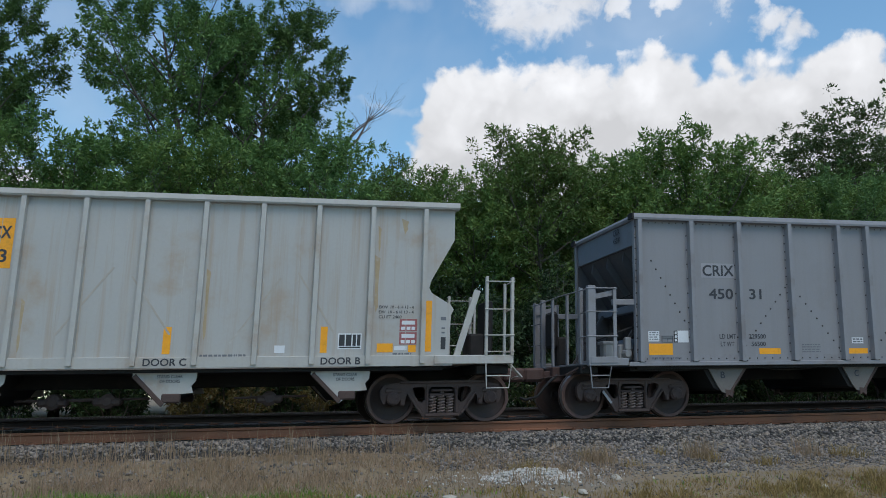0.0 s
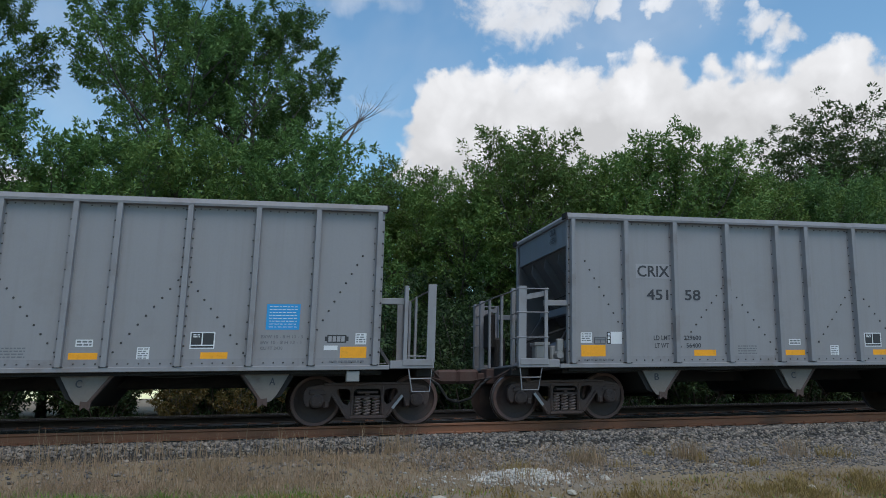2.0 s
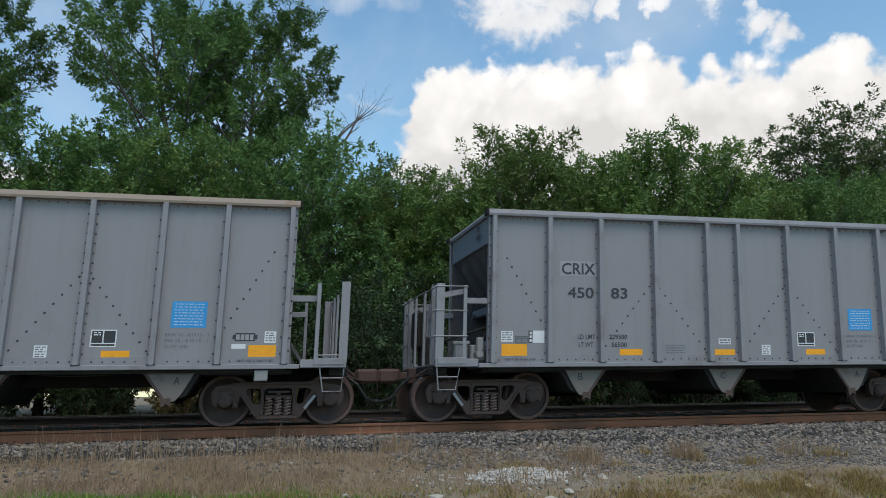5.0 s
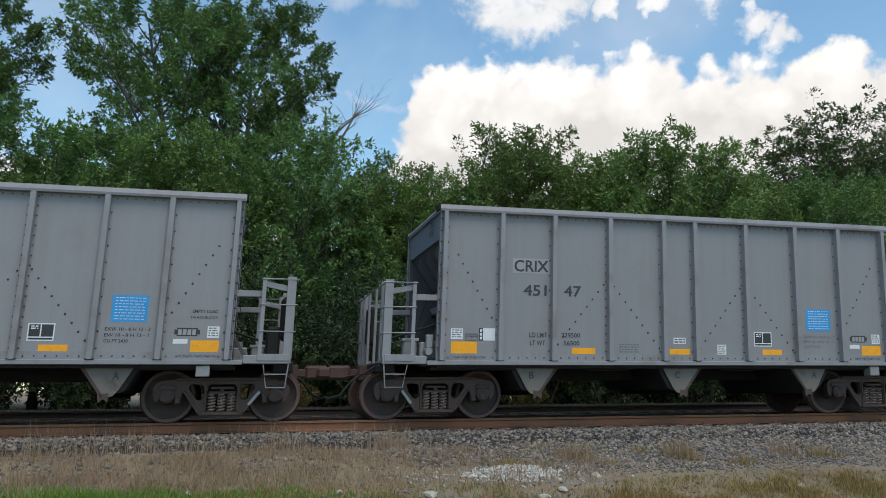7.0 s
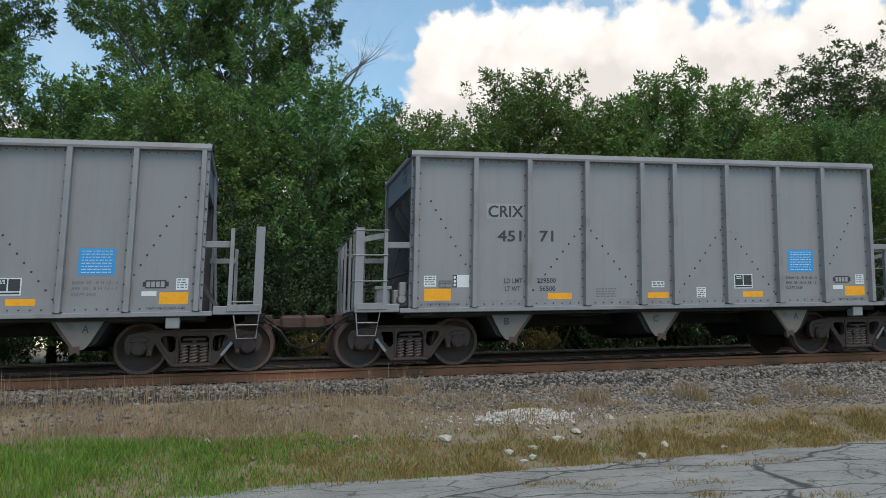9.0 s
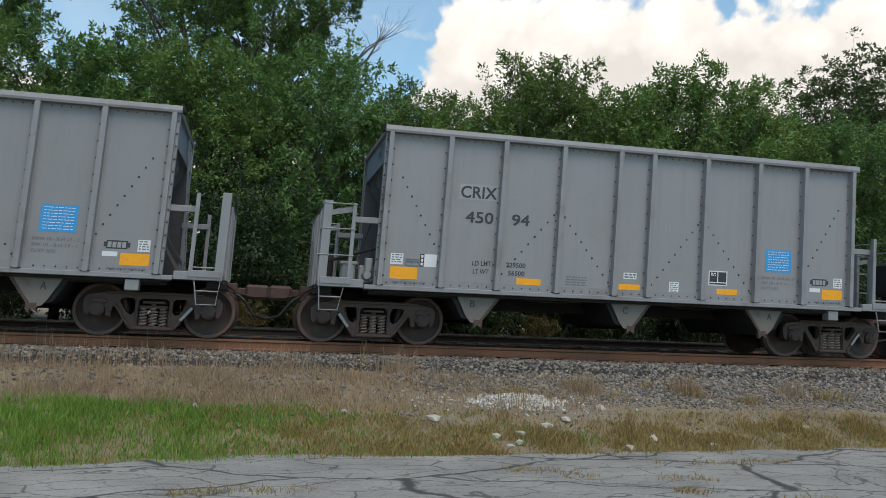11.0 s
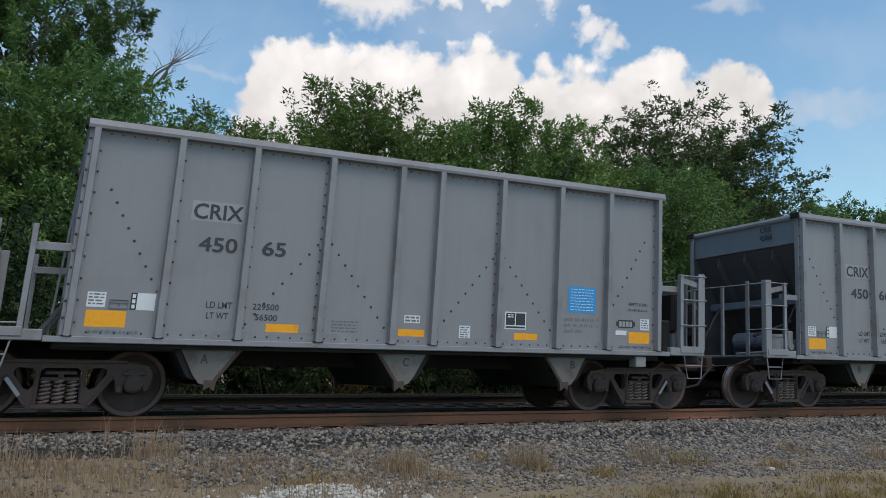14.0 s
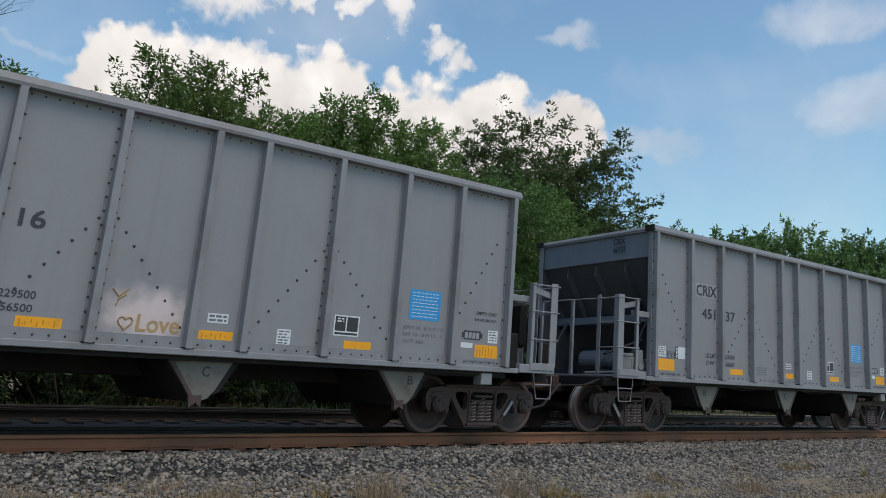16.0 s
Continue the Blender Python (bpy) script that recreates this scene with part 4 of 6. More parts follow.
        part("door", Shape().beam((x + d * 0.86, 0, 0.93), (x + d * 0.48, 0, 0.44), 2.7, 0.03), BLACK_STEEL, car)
    part("retainer_box", Shape().box(9.30, 9.53, -1.56, -1.36, 0.78, 0.97, 0.012), ALU, car, "bare grey metal box")
    part("retainer_box", Shape().box(LONG - 9.53, LONG - 9.30, 1.36, 1.56, 0.78, 0.97, 0.012), ALU, car, "bare grey metal box")
    pts = []
    for i in range(6):
        pts += [(1.2 + 1.5 * i, -1.35, 0.955), (1.55 + 1.5 * i, -1.33, 0.91), (1.95 + 1.5 * i, -1.32, 0.90), (2.4 + 1.5 * i, -1.34, 0.92)]
    part("air_pipe", Shape().tube(pts, 0.018, 5), BLACK_STEEL, car)


def build_grey_car():
    car = new("hopper_car")
    build_body(car)
    build_end(car, 0.0, -1, True)
    build_end(car, LONG, 1, False)
    build_truck(car, 0.085)
    build_truck(car, LONG - 0.085)
    return car


def dress(car, flip, mark, weights, k):
    """Lettering, reflectors and labels of one car's near side. flip places them on a car that runs the other way round."""
    rnd = random.Random(100 + k)
    left, right = mark
    sheet("patch", [(1.42, 2.17, 2.73, 3.02)], PALE, car, flip, "paler repainted patch", depth=0.002)
    words("CRIX", 1.45, 2.76, 0.69, 0.225, INK, car, flip)
    for body, x, w in ((left, 1.64 if left == "451" else 1.57, 0.47 if left == "451" else 0.54), (right, 2.47, 0.28 if "1" in right else 0.35)):
        if body:
            words(body, x, 2.30, w, 0.21, INK, car, flip)
        else:
            sheet("lettering", [(x + 0.19 * i, x + 0.19 * i + 0.13, 2.30, 2.51) for i in range(3 if w > 0.4 else 2)], INK, car, flip, y=FACE - 0.003)
    words("LD LMT", 1.77, 1.51, 0.36, 0.09, INK, car, flip)
    words("LT WT", 1.79, 1.36, 0.30, 0.09, INK, car, flip)
    words(weights[0], 2.42, 1.51, 0.38, 0.09, INK, car, flip)
    words(weights[1], 2.47, 1.36, 0.32, 0.09, INK, car, flip)
    for x0, x1, z0, z1 in ((0.25, 0.75, 1.18, 1.42), (2.64, 3.12, 1.18, 1.32), (4.70, 5.15, 1.17, 1.31), (6.79, 7.24, 1.16, 1.31), (9.17, 9.64, 1.16, 1.40)):
        sheet("reflector", [(x0, x1, z0, z1)], ORANGE, car, flip, "orange reflective sheet")
        if k == 16 and x0 in (2.64, 4.70, 9.17):
            sheet("scrawl", [(x0 + 0.04 + 0.06 * i, x0 + 0.052 + 0.06 * i, z0 + 0.03 + 0.02 * (i % 3), z1 - 0.03 - 0.025 * (i % 2)) for i in range(int((x1 - x0 - 0.06) / 0.06))], SCRAWL, car, flip, y=FACE - 0.003, depth=0.001)
    if k % 5 != 3:
        sheet("label", [(0.24, 0.47, 1.46, 1.66)], LABEL_WHITE, car, flip, "white printed label")
        sheet("label_print", bars(0.26, 1.64, 0.19, 4, 0.02, 0.022, 1), FADED_INK, car, flip, y=FACE - 0.0032, depth=0.001)
    frame_ = [(0.52, 0.76, 1.445, 1.455), (0.52, 0.76, 1.56, 1.57), (0.52, 0.53, 1.455, 1.56), (0.75, 0.76, 1.455, 1.56), (0.64, 0.65, 1.455, 1.53), (0.53, 0.75, 1.52, 1.53)]
    sheet("card_holder", frame_, FADED_INK, car, flip, y=FACE, depth=0.012)
    sheet("label", [(0.86, 1.10, 1.44, 1.67)], LABEL_WHITE, car, flip, "white square label")
    sheet("label", [(0.78, 0.86, 1.44, 1.67)], LABEL_BLACK, car, flip, "black label strip")
    sheet("label_print", [(0.80, 0.84, 1.60, 1.65), (0.80, 0.84, 1.53, 1.58), (0.80, 0.84, 1.46, 1.51)], LABEL_WHITE, car, flip, y=FACE - 0.0032, depth=0.001)
    sheet("lettering", bars(0.30, 1.155, 0.62, 1, 0.035, 0, 3), FADED_INK, car, flip, y=FACE - 0.0165, depth=0.002)
    if k != 16:
        sheet("lettering", bars(3.62, 1.40, 0.42, 4, 0.022, 0.026, 4), FADED_INK, car, flip)
    sheet("label", [(4.79, 5.06, 1.41, 1.53)], LABEL_WHITE, car, flip, "small white label")
    sheet("label_print", bars(4.81, 1.51, 0.23, 2, 0.03, 0.02, 5), FADED_INK, car, flip, y=FACE - 0.0032, depth=0.001)
    sheet("label", [(5.76, 5.96, 1.18, 1.40)], LABEL_WHITE, car, flip, "white printed label")
    sheet("label_print", bars(5.78, 1.38, 0.16, 5, 0.018, 0.02, 6), FADED_INK, car, flip, y=FACE - 0.0032, depth=0.001)
    sheet("service_panel", [(6.60, 7.01, 1.37, 1.66)], LABEL_WHITE, car, flip, "black and white service record panel")
    sheet("panel_field", [(6.62, 6.79, 1.44, 1.64), (6.81, 6.99, 1.44, 1.64), (6.62, 6.99, 1.39, 1.42)], LABEL_BLACK, car, flip, y=FACE - 0.0032, depth=0.001)
    sheet("panel_print", bars(6.65, 1.62, 0.11, 2, 0.02, 0.015, 7), LABEL_WHITE, car, flip, y=FACE - 0.0046, depth=0.001)
    sheet("notice", [(7.85, 8.43, 1.70, 2.15)], LABEL_BLUE, car, flip, "bright blue notice sheet with white print")
    sheet("notice_print", bars(7.90, 2.11, 0.48, 8, 0.011, 0.040, 8), LABEL_WHITE, car, flip, y=FACE - 0.0032, depth=0.001)
    words("EXW 10 - 8 H 13 - 3", 7.78, 1.55, 0.72, 0.055, FADED_INK if k % 3 else INK, car, flip)
    words("EW 10 - 8 H 13 - 1", 7.78, 1.45, 0.70, 0.055, FADED_INK if k % 3 else INK, car, flip)
    words("CU FT 2430", 7.78, 1.35, 0.38, 0.055, FADED_INK if k % 3 else INK, car, flip)
    if k in (6, 14, 16):
        words("EMPTY LOAD", 9.16, 1.87, 0.42, 0.055, INK, car, flip)
        words("1/4 ADJ BLOCK", 9.14, 1.76, 0.45, 0.055, INK, car, flip)
    sheet("warning_plate", [(8.93, 9.27, 1.47, 1.61), (8.89, 8.93, 1.50, 1.58), (9.27, 9.31, 1.50, 1.58)], LABEL_BLACK, car, flip, "dark outlined plate")
    sheet("plate_print", [(8.95 + 0.077 * i, 9.01 + 0.077 * i, 1.49, 1.585) for i in range(4)], PALE, car, flip, y=FACE - 0.0032, depth=0.001)
    sheet("label", [(9.43, 9.63, 1.44, 1.64)], LABEL_WHITE, car, flip, "white printed label")
    sheet("label_print", bars(9.45, 1.62, 0.16, 4, 0.02, 0.022, 9), FADED_INK, car, flip, y=FACE - 0.0032, depth=0.001)
    sheet("label", [(8.88, 9.12, 1.34, 1.42)], LABEL_WHITE, car, flip, "small white label")
    sheet("lettering", bars(8.98, 1.155, 0.62, 1, 0.035, 0, 11), FADED_INK, car, flip, y=FACE - 0.0165, depth=0.002)
    for x, c in ((1.52, "B"), (4.57, "C"), (7.58, "A")) if k not in (14, 16) else ((1.52, "A"), (4.57, "C"), (7.58, "B")):
        words(c, x + (0.28 if x < 7 else 0.40), 0.74, 0.10, 0.13, INK, car, flip, y=-1.436)
    # stencil on the truck's slanting frame, mark on the end sheet
    for x, s in ((0.085, -1), (9.755, 1)):
        st = Shape().beam((x + s * 0.64, -1.124, 0.53), (x + s * 0.46, -1.124, 0.30), 0.004, 0.05)
        part("stencil", st, PALE, car, "pale stencilled strip", flip)
    for x, sgn in ((-0.004, -1),):
        m = flip @ pose(x - 0.02, 0, 0, 0, 0, -90)
        base = [part("lettering", text_mesh("CRIX", 0.30, 0.13, INK), INK, car, "", m @ pose(0.55, -0.012 + 0.02, 3.70))]
        if left:
            part("lettering", text_mesh(left + right, 0.34, 0.12, INK), INK, car, "", m @ pose(0.53, 0.008, 3.53))
    if k == 16:
        part("sprayed_patch", Shape().box(3.49, 4.505, FACE - 0.0025, FACE, 1.205, 1.86), PINK, car, "pale pink sprayed patch", flip)
        heart = Shape().tube([(3.80 + 0.0052 * 16 * math.sin(a) ** 3, FACE - 0.006, 1.33 + 0.0055 * (13 * math.cos(a) - 5 * math.cos(2 * a) - 2 * math.cos(3 * a) - math.cos(4 * a)))
                              for a in (0.3142 * i for i in range(21))], 0.010, 4, False)
        part("scrawl", heart, GOLD, car, "gold sprayed heart", flip)
        part("scrawl", Shape().tube([(3.60, FACE - 0.006, 1.72), (3.68, FACE - 0.006, 1.63), (3.78, FACE - 0.006, 1.73)], 0.011, 4).tube([(3.66, FACE - 0.006, 1.52), (3.68, FACE - 0.006, 1.60), (3.76, FACE - 0.006, 1.66)], 0.011, 4), GOLD, car, "gold sprayed mark", flip)
        words("Love", 3.93, 1.235, 0.52, 0.21, GOLD, car, flip)


MARKS = {0: ("450", "31"), 1: ("450", "10"), 2: ("451", "58"), 3: ("450", "26"), 4: ("451", "42"), 5: ("450", "83"), 6: ("", ""), 7: ("451", "47"),
         8: ("450", "06"), 9: ("451", "71"), 10: ("", ""), 11: ("450", "94"), 12: ("450", "02"), 13: ("450", "34"), 14: ("450", "65"), 15: ("450", "66"),
         16: ("450", "16"), 17: ("451", "37")}
WEIGHTS = {1: ("229400", "56600"), 2: ("229600", "56400"), 3: ("229700", "56300"), 13: ("229600", "56400")}
TURNED = (6, 14, 16)
TURN_ROUND = pose(LONG, 0, 0, 0, 0, 180)
CARS = {}
first = build_grey_car()
tagged(first, "grey steel open-top hopper car with dark lettering and orange reflectors", "hopper car", "cars of the train")
for k in MARKS:
    at0 = pose(train_x(k, 0), 0, 0) @ (TURN_ROUND if k in TURNED else Matrix())
    CARS[k] = first if k == 0 else copy_thing(first, at0)
    if k == 0:
        first.matrix_basis = at0
for k, car in CARS.items():
    dress(car, TURN_ROUND if k in TURNED else Matrix(), MARKS[k], WEIGHTS.get(k, ("229500", "56500")), k)
for ob in CARS[4].children:
    if ob.name.startswith("top_chord"):
        ob.data = ob.data.copy()
        ob.data.materials[0] = CHORD_TAN
        tagged(ob, "rust-tan weathered top chord")
tagged(CARS[16], "grey steel open-top hopper car with a pink sprayed patch and scrawl")


# ---- the older off-white car ----
def build_white_car():
    car = tagged(new("hopper_car"), "weathered off-white hopper car with rust stains and orange stripes", "hopper car", "cars of the train")
    posts = [9.28 - 0.985 * i for i in range(10)]
    for s in (-1, 1):
        f = lambda y: s * y
        side = [(0.0, 3.93), (9.85, 3.93), (9.85, 3.36), (9.43, 2.60), (9.39, 2.46), (9.44, 2.36), (9.80, 2.15), (9.86, 2.06), (9.81, 1.95), (9.78, 1.06),
                (0.06, 1.06), (0.04, 1.95), (-0.01, 2.06), (0.05, 2.15), (0.41, 2.36), (0.46, 2.46), (0.42, 2.60), (0.0, 3.36)]
        part("side_sheet", Shape().prism([(a, b) for a, b in side], 1, f(1.485), f(1.502)), OLD_WHITE, car)
        part("top_chord", Shape().prism([(f(1.46), 3.93), (f(1.60), 3.93), (f(1.62), 3.96), (f(1.61), 4.05), (f(1.46), 4.06)], 0, -0.06, 9.92), OLD_TRIM, car)
        part("side_sill", Shape().box(0.0, 9.84, f(1.502), f(1.56), 1.03, 1.22, 0.006).box(9.5, 11.0, f(1.50), f(1.585), 1.06, 1.22, 0.01).box(-1.15, 0.3, f(1.50), f(1.585), 1.06, 1.22, 0.01), OLD_TRIM, car)
        for u in posts:
            ring = [(u - 0.055, f(1.503)), (u + 0.055, f(1.503)), (u + 0.04, f(1.605)), (u - 0.04, f(1.605))]
            part("side_post", Shape().prism(ring, 2, 1.08, 3.925), OLD_TRIM, car)
            if s < 0 and int(u * 10) % 3 == 0:
                part("rust_run", Shape().box(u + 0.058, u + 0.085, -1.505, -1.5025, 1.25, 2.4 + 0.1 * (int(u * 7) % 6)), RUST_WASH, car, "tan rust run")
            part("seam", Shape().box(u - 0.31, u - 0.30, f(1.502), f(1.506), 1.2, 3.9), OLD_TRIM, car)
        # slanting dents where the inner sheets meet the side
        for (a, b), (c, e) in (((5.9, 1.45), (6.7, 2.6)), ((3.1, 1.6), (3.9, 2.75)), ((4.2, 2.6), (4.9, 1.6)), ((7.0, 2.7), (7.7, 1.6))):
            part("crease", Shape().beam((a, f(1.504), b), (c, f(1.504), e), 0.006, 0.035), RUST_WASH, car)
    for x, z0, z1, w in ((8.41, 2.0, 3.05, 0.05), (8.90, 3.45, 3.75, 0.07), (5.46, 1.5, 2.75, 0.035), (8.43, 3.1, 3.6, 0.03), (2.55, 1.3, 2.2, 0.03)):
        part("rust_run", Shape().prism([(x - w, z1), (x + w, z1 - 0.06), (x + 0.6 * w, (z0 + z1) / 2), (x + 0.8 * w, z0 + 0.1), (x, z0), (x - 0.7 * w, z0 + 0.2), (x - 0.5 * w, (z0 + z1) / 2)], 1, -1.5045, -1.5025), TAN_RUN, car, "tan rust smear")
    for x0, d in ((9.85, 1), (0.0, -1)):
        X = lambda u: x0 + d * u
        part("end_sheet", Shape().prism([(X(-0.02), 3.93), (X(-0.02), 3.36), (X(-0.06), 3.36), (X(-0.06), 3.93)], 1, -1.48, 1.48), OLD_WHITE, car)
        # slope sheet and stiffeners take the darker grey as the recess's painted shade
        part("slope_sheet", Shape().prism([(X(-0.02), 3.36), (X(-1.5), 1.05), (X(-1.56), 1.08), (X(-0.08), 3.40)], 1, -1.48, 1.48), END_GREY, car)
        part("end_chord", Shape().box(X(-0.12), X(0.06), -1.47, 1.47, 3.93, 4.05, 0.012), OLD_TRIM, car)
        part("air_reservoir", Shape().turned([(-0.5, 0.12), (-0.46, 0.24), (0.46, 0.24), (0.5, 0.12)], (X(-0.25), 0.35, 2.30), 20), OLD_TRIM, car)
        for y in (-0.6, 0.6):
            part("stiffener", Shape().prism([(X(-0.10), 3.30), (X(-0.80), 2.2), (X(-0.62), 2.2), (X(-0.06), 3.10)], 1, y - 0.02, y + 0.02), END_GREY, car)
        part("bulkhead", Shape().box(X(-0.60), X(-0.55), -1.4, 1.4, 1.06, 2.1), CAR_INSIDE, car)
        part("end_platform", Shape().box(X(-0.3), X(1.14), -1.5, 1.5, 1.06, 1.10, 0.006), OLD_TRIM, car)
        for s in (-1, 1):
            lad = part("ladder", Shape().box(X(1.09), X(1.15), s * 1.52, s * 1.60, 1.2, 2.66, 0.008), OLD_TRIM, car)
            part("ladder_stile", Shape().box(X(0.60), X(0.655), s * 1.52, s * 1.59, 1.2, 2.68, 0.008), OLD_TRIM, lad)
            part("ladder_stile", Shape().box(X(1.08), X(1.13), s * 1.1, s * 1.16, 1.2, 2.6, 0.006), OLD_TRIM, lad)
            for z in (2.58, 2.06, 1.58, 1.28):
                part("rung", Shape().tube([(X(0.58), s * 1.60, z), (X(1.16), s * 1.60, z)], 0.012, 6), OLD_TRIM, lad)
                part("rung", Shape().tube([(X(1.12), s * 1.58, z), (X(1.12), s * 1.12, z)], 0.012, 6), OLD_TRIM, lad)
            part("brace", Shape().beam((X(0.46), s * 1.5, 2.42), (X(0.08), s * 1.5, 1.2), 0.05, 0.12, 0.008), OLD_TRIM, car)
            part("stirrup_step", Shape().tube([(X(0.62), s * 1.57, 1.08), (X(0.64), s * 1.58, 0.62), (X(1.06), s * 1.58, 0.62), (X(1.12), s * 1.57, 1.08)], 0.014, 6)
                 .tube([(X(0.63), s * 1.575, 0.84), (X(1.09), s * 1.575, 0.84)], 0.012, 6), OLD_TRIM, car)
        part("hand_brake", Shape().box(X(0.92), X(1.06), -0.5, 0.2, 1.3, 2.35, 0.03).box(X(0.6), X(0.93), -0.4, 0.1, 1.1, 1.7, 0.04), BLACK_STEEL, car)
        cp = Shape().box(X(0.95), X(1.45), -0.075, 0.075, 0.80, 0.95, 0.015).box(X(1.40), X(1.84), -0.19, 0.12, 0.74, 1.02, 0.05).box(X(1.0), X(1.3), -0.22, 0.22, 0.72, 1.03, 0.02)
        part("coupler", cp, COUPLER, car, "rusty knuckle coupler")
        part("lift_rod", Shape().beam((X(1.1), -1.45, 1.06), (X(1.42), -1.2, 0.82), 0.06, 0.03).tube([(X(1.42), -1.2, 0.82), (X(1.5), -0.6, 0.84), (X(1.55), -0.2, 0.8)], 0.014, 6), OLD_TRIM, car)
        part("end_sill", Shape().box(X(0.5), X(1.12), -1.35, 1.35, 0.88, 1.05, 0.015), BLACK_STEEL, car)
    part("centre_sill", Shape().box(-1.0, 10.8, -0.17, 0.17, 0.72, 1.03, 0.01), BLACK_STEEL, car)
    part("floor_frame", Shape().box(0.1, 9.7, -1.45, 1.45, 0.96, 1.02), BLACK_STEEL, car)
    for x in (1.36, 4.36, 7.33):
        for s in (-1, 1):
            chute = part("chute", Shape().prism([(x, 1.02), (x + 1.05, 1.02), (x + 1.03, 0.82), (x + 0.96, 0.74), (x + 1.0, 0.62), (x + 0.72, 0.60), (x + 0.52, 0.40), (x, 0.90)], 1, s * 1.36, s * 1.40), OLD_TRIM, car)
            part("door_arm", Shape().beam((x + 0.02, s * 1.41, 0.92), (x + 0.52, s * 1.41, 0.42), 0.06, 0.08, 0.01), CAST, chute)
            part("door_latch", Shape().box(x + 0.48, x + 0.8, s * 1.30, s * 1.42, 0.45, 0.62, 0.03), CAST, chute)
        part("trough", Shape().prism([(x, 1.0), (x + 1.04, 1.0), (x + 0.75, 0.6), (x + 0.5, 0.45)], 1, -1.35, 1.35), BLACK_STEEL, car)
    for x in (2.8, 3.68, 6.42):
        part("brake_cylinder", Shape().turned([(-0.16, 0.07), (-0.12, 0.13), (0.12, 0.14), (0.2, 0.06)], (x + 0.22, -0.7, 0.50), 14).box(x - 0.02, x + 0.46, -0.85, -0.6, 0.42, 0.56, 0.04)
             .tube([(x - 0.4, -0.7, 0.52), (x + 0.9, -0.7, 0.54)], 0.025, 6), CAST, car)
    build_truck(car, 0.085)
    build_truck(car, 9.77)
    one = Matrix()
    for x0, x1, z0, z1 in ((4.80, 4.93, 1.27, 1.73), (7.45, 7.57, 1.28, 1.74), (9.34, 9.45, 1.29, 2.22), (8.46, 8.75, 1.28, 1.44), (9.03, 9.17, 1.28, 1.41), (1.95, 2.05, 1.3, 1.75)):
        sheet("stripe", [(x0, x1, z0, z1)], ORANGE, car, one, "orange painted stripe")
    sheet("sign_field", [(1.5, 2.28, 2.70, 3.55)], ORANGE, car, one, "orange lettered panel")
    words("CX", 1.94, 3.20, 0.30, 0.22, INK, car, one)
    words("3", 2.08, 2.80, 0.13, 0.22, INK, car, one)
    words("DOOR C", 4.52, 1.07, 0.70, 0.125, INK, car, one, y=-1.565)
    words("DOOR B", 7.47, 1.07, 0.70, 0.125, INK, car, one, y=-1.565)
    words("EXW  10 - 6 H 13 - 4", 8.47, 2.07, 0.64, 0.055, INK, car, one)
    words("EW  10 - 6 H 13 - 4", 8.47, 1.98, 0.64, 0.055, INK, car, one)
    words("CU FT 2400", 8.47, 1.89, 0.42, 0.055, INK, car, one)
    for z in (1.66, 1.42):
        sheet("plate", [(8.86, 9.18, z, z + 0.22)], RED, car, one, "dull red plate with white labels")
        sheet("plate_label", [(8.90, 9.14, z + 0.12, z + 0.19), (8.89, 8.96, z + 0.02, z + 0.08), (8.99, 9.06, z + 0.02, z + 0.08), (9.08, 9.15, z + 0.02, z + 0.08)], LABEL_WHITE, car, one, y=FACE - 0.0032, depth=0.001)
    sheet("label", [(8.77, 9.0, 1.32, 1.39)], LABEL_WHITE, car, one)
    sheet("service_panel", [(7.76, 8.18, 1.34, 1.62)], LABEL_WHITE, car, one, "black and white service record panel")
    sheet("panel_field", [(7.78, 7.88, 1.40, 1.60), (7.90, 8.0, 1.40, 1.60), (8.02, 8.08, 1.40, 1.60), (8.10, 8.16, 1.40, 1.60), (7.78, 8.16, 1.36, 1.385)], LABEL_BLACK, car, one, y=FACE - 0.0032, depth=0.001)
    sheet("label", [(6.66, 6.84, 1.28, 1.41)], LABEL_WHITE, car, one)
    sheet("lettering", bars(5.42, 1.26, 0.8, 1, 0.035, 0, 21), FADED_INK, car, one)
    sheet("lettering", bars(8.75, 1.27, 0.34, 2, 0.03, 0.02, 22), FADED_INK, car, one)
    words("STAND CLEAR", 4.75, 0.87, 0.42, 0.055, INK, car, one, y=-1.404)
    words("OF DOORS", 4.80, 0.79, 0.33, 0.055, INK, car, one, y=-1.404)
    words("STAND CLEAR", 7.72, 0.87, 0.42, 0.055, INK, car, one, y=-1.404)
    words("OF DOORS", 7.77, 0.79, 0.33, 0.055, INK, car, one, y=-1.404)
    sheet("slot", [(9.63, 9.72, 1.33, 1.55)], LABEL_BLACK, car, one)
    sheet("lettering", [(9.62, 9.72, 1.86, 1.92), (9.64, 9.70, 1.70, 1.73), (9.64, 9.70, 1.62, 1.65)], FADED_INK, car, one)
    return car


CARS[-1] = build_white_car()
CARS[-1].matrix_basis = pose(train_x(-1, 0), 0, 0)


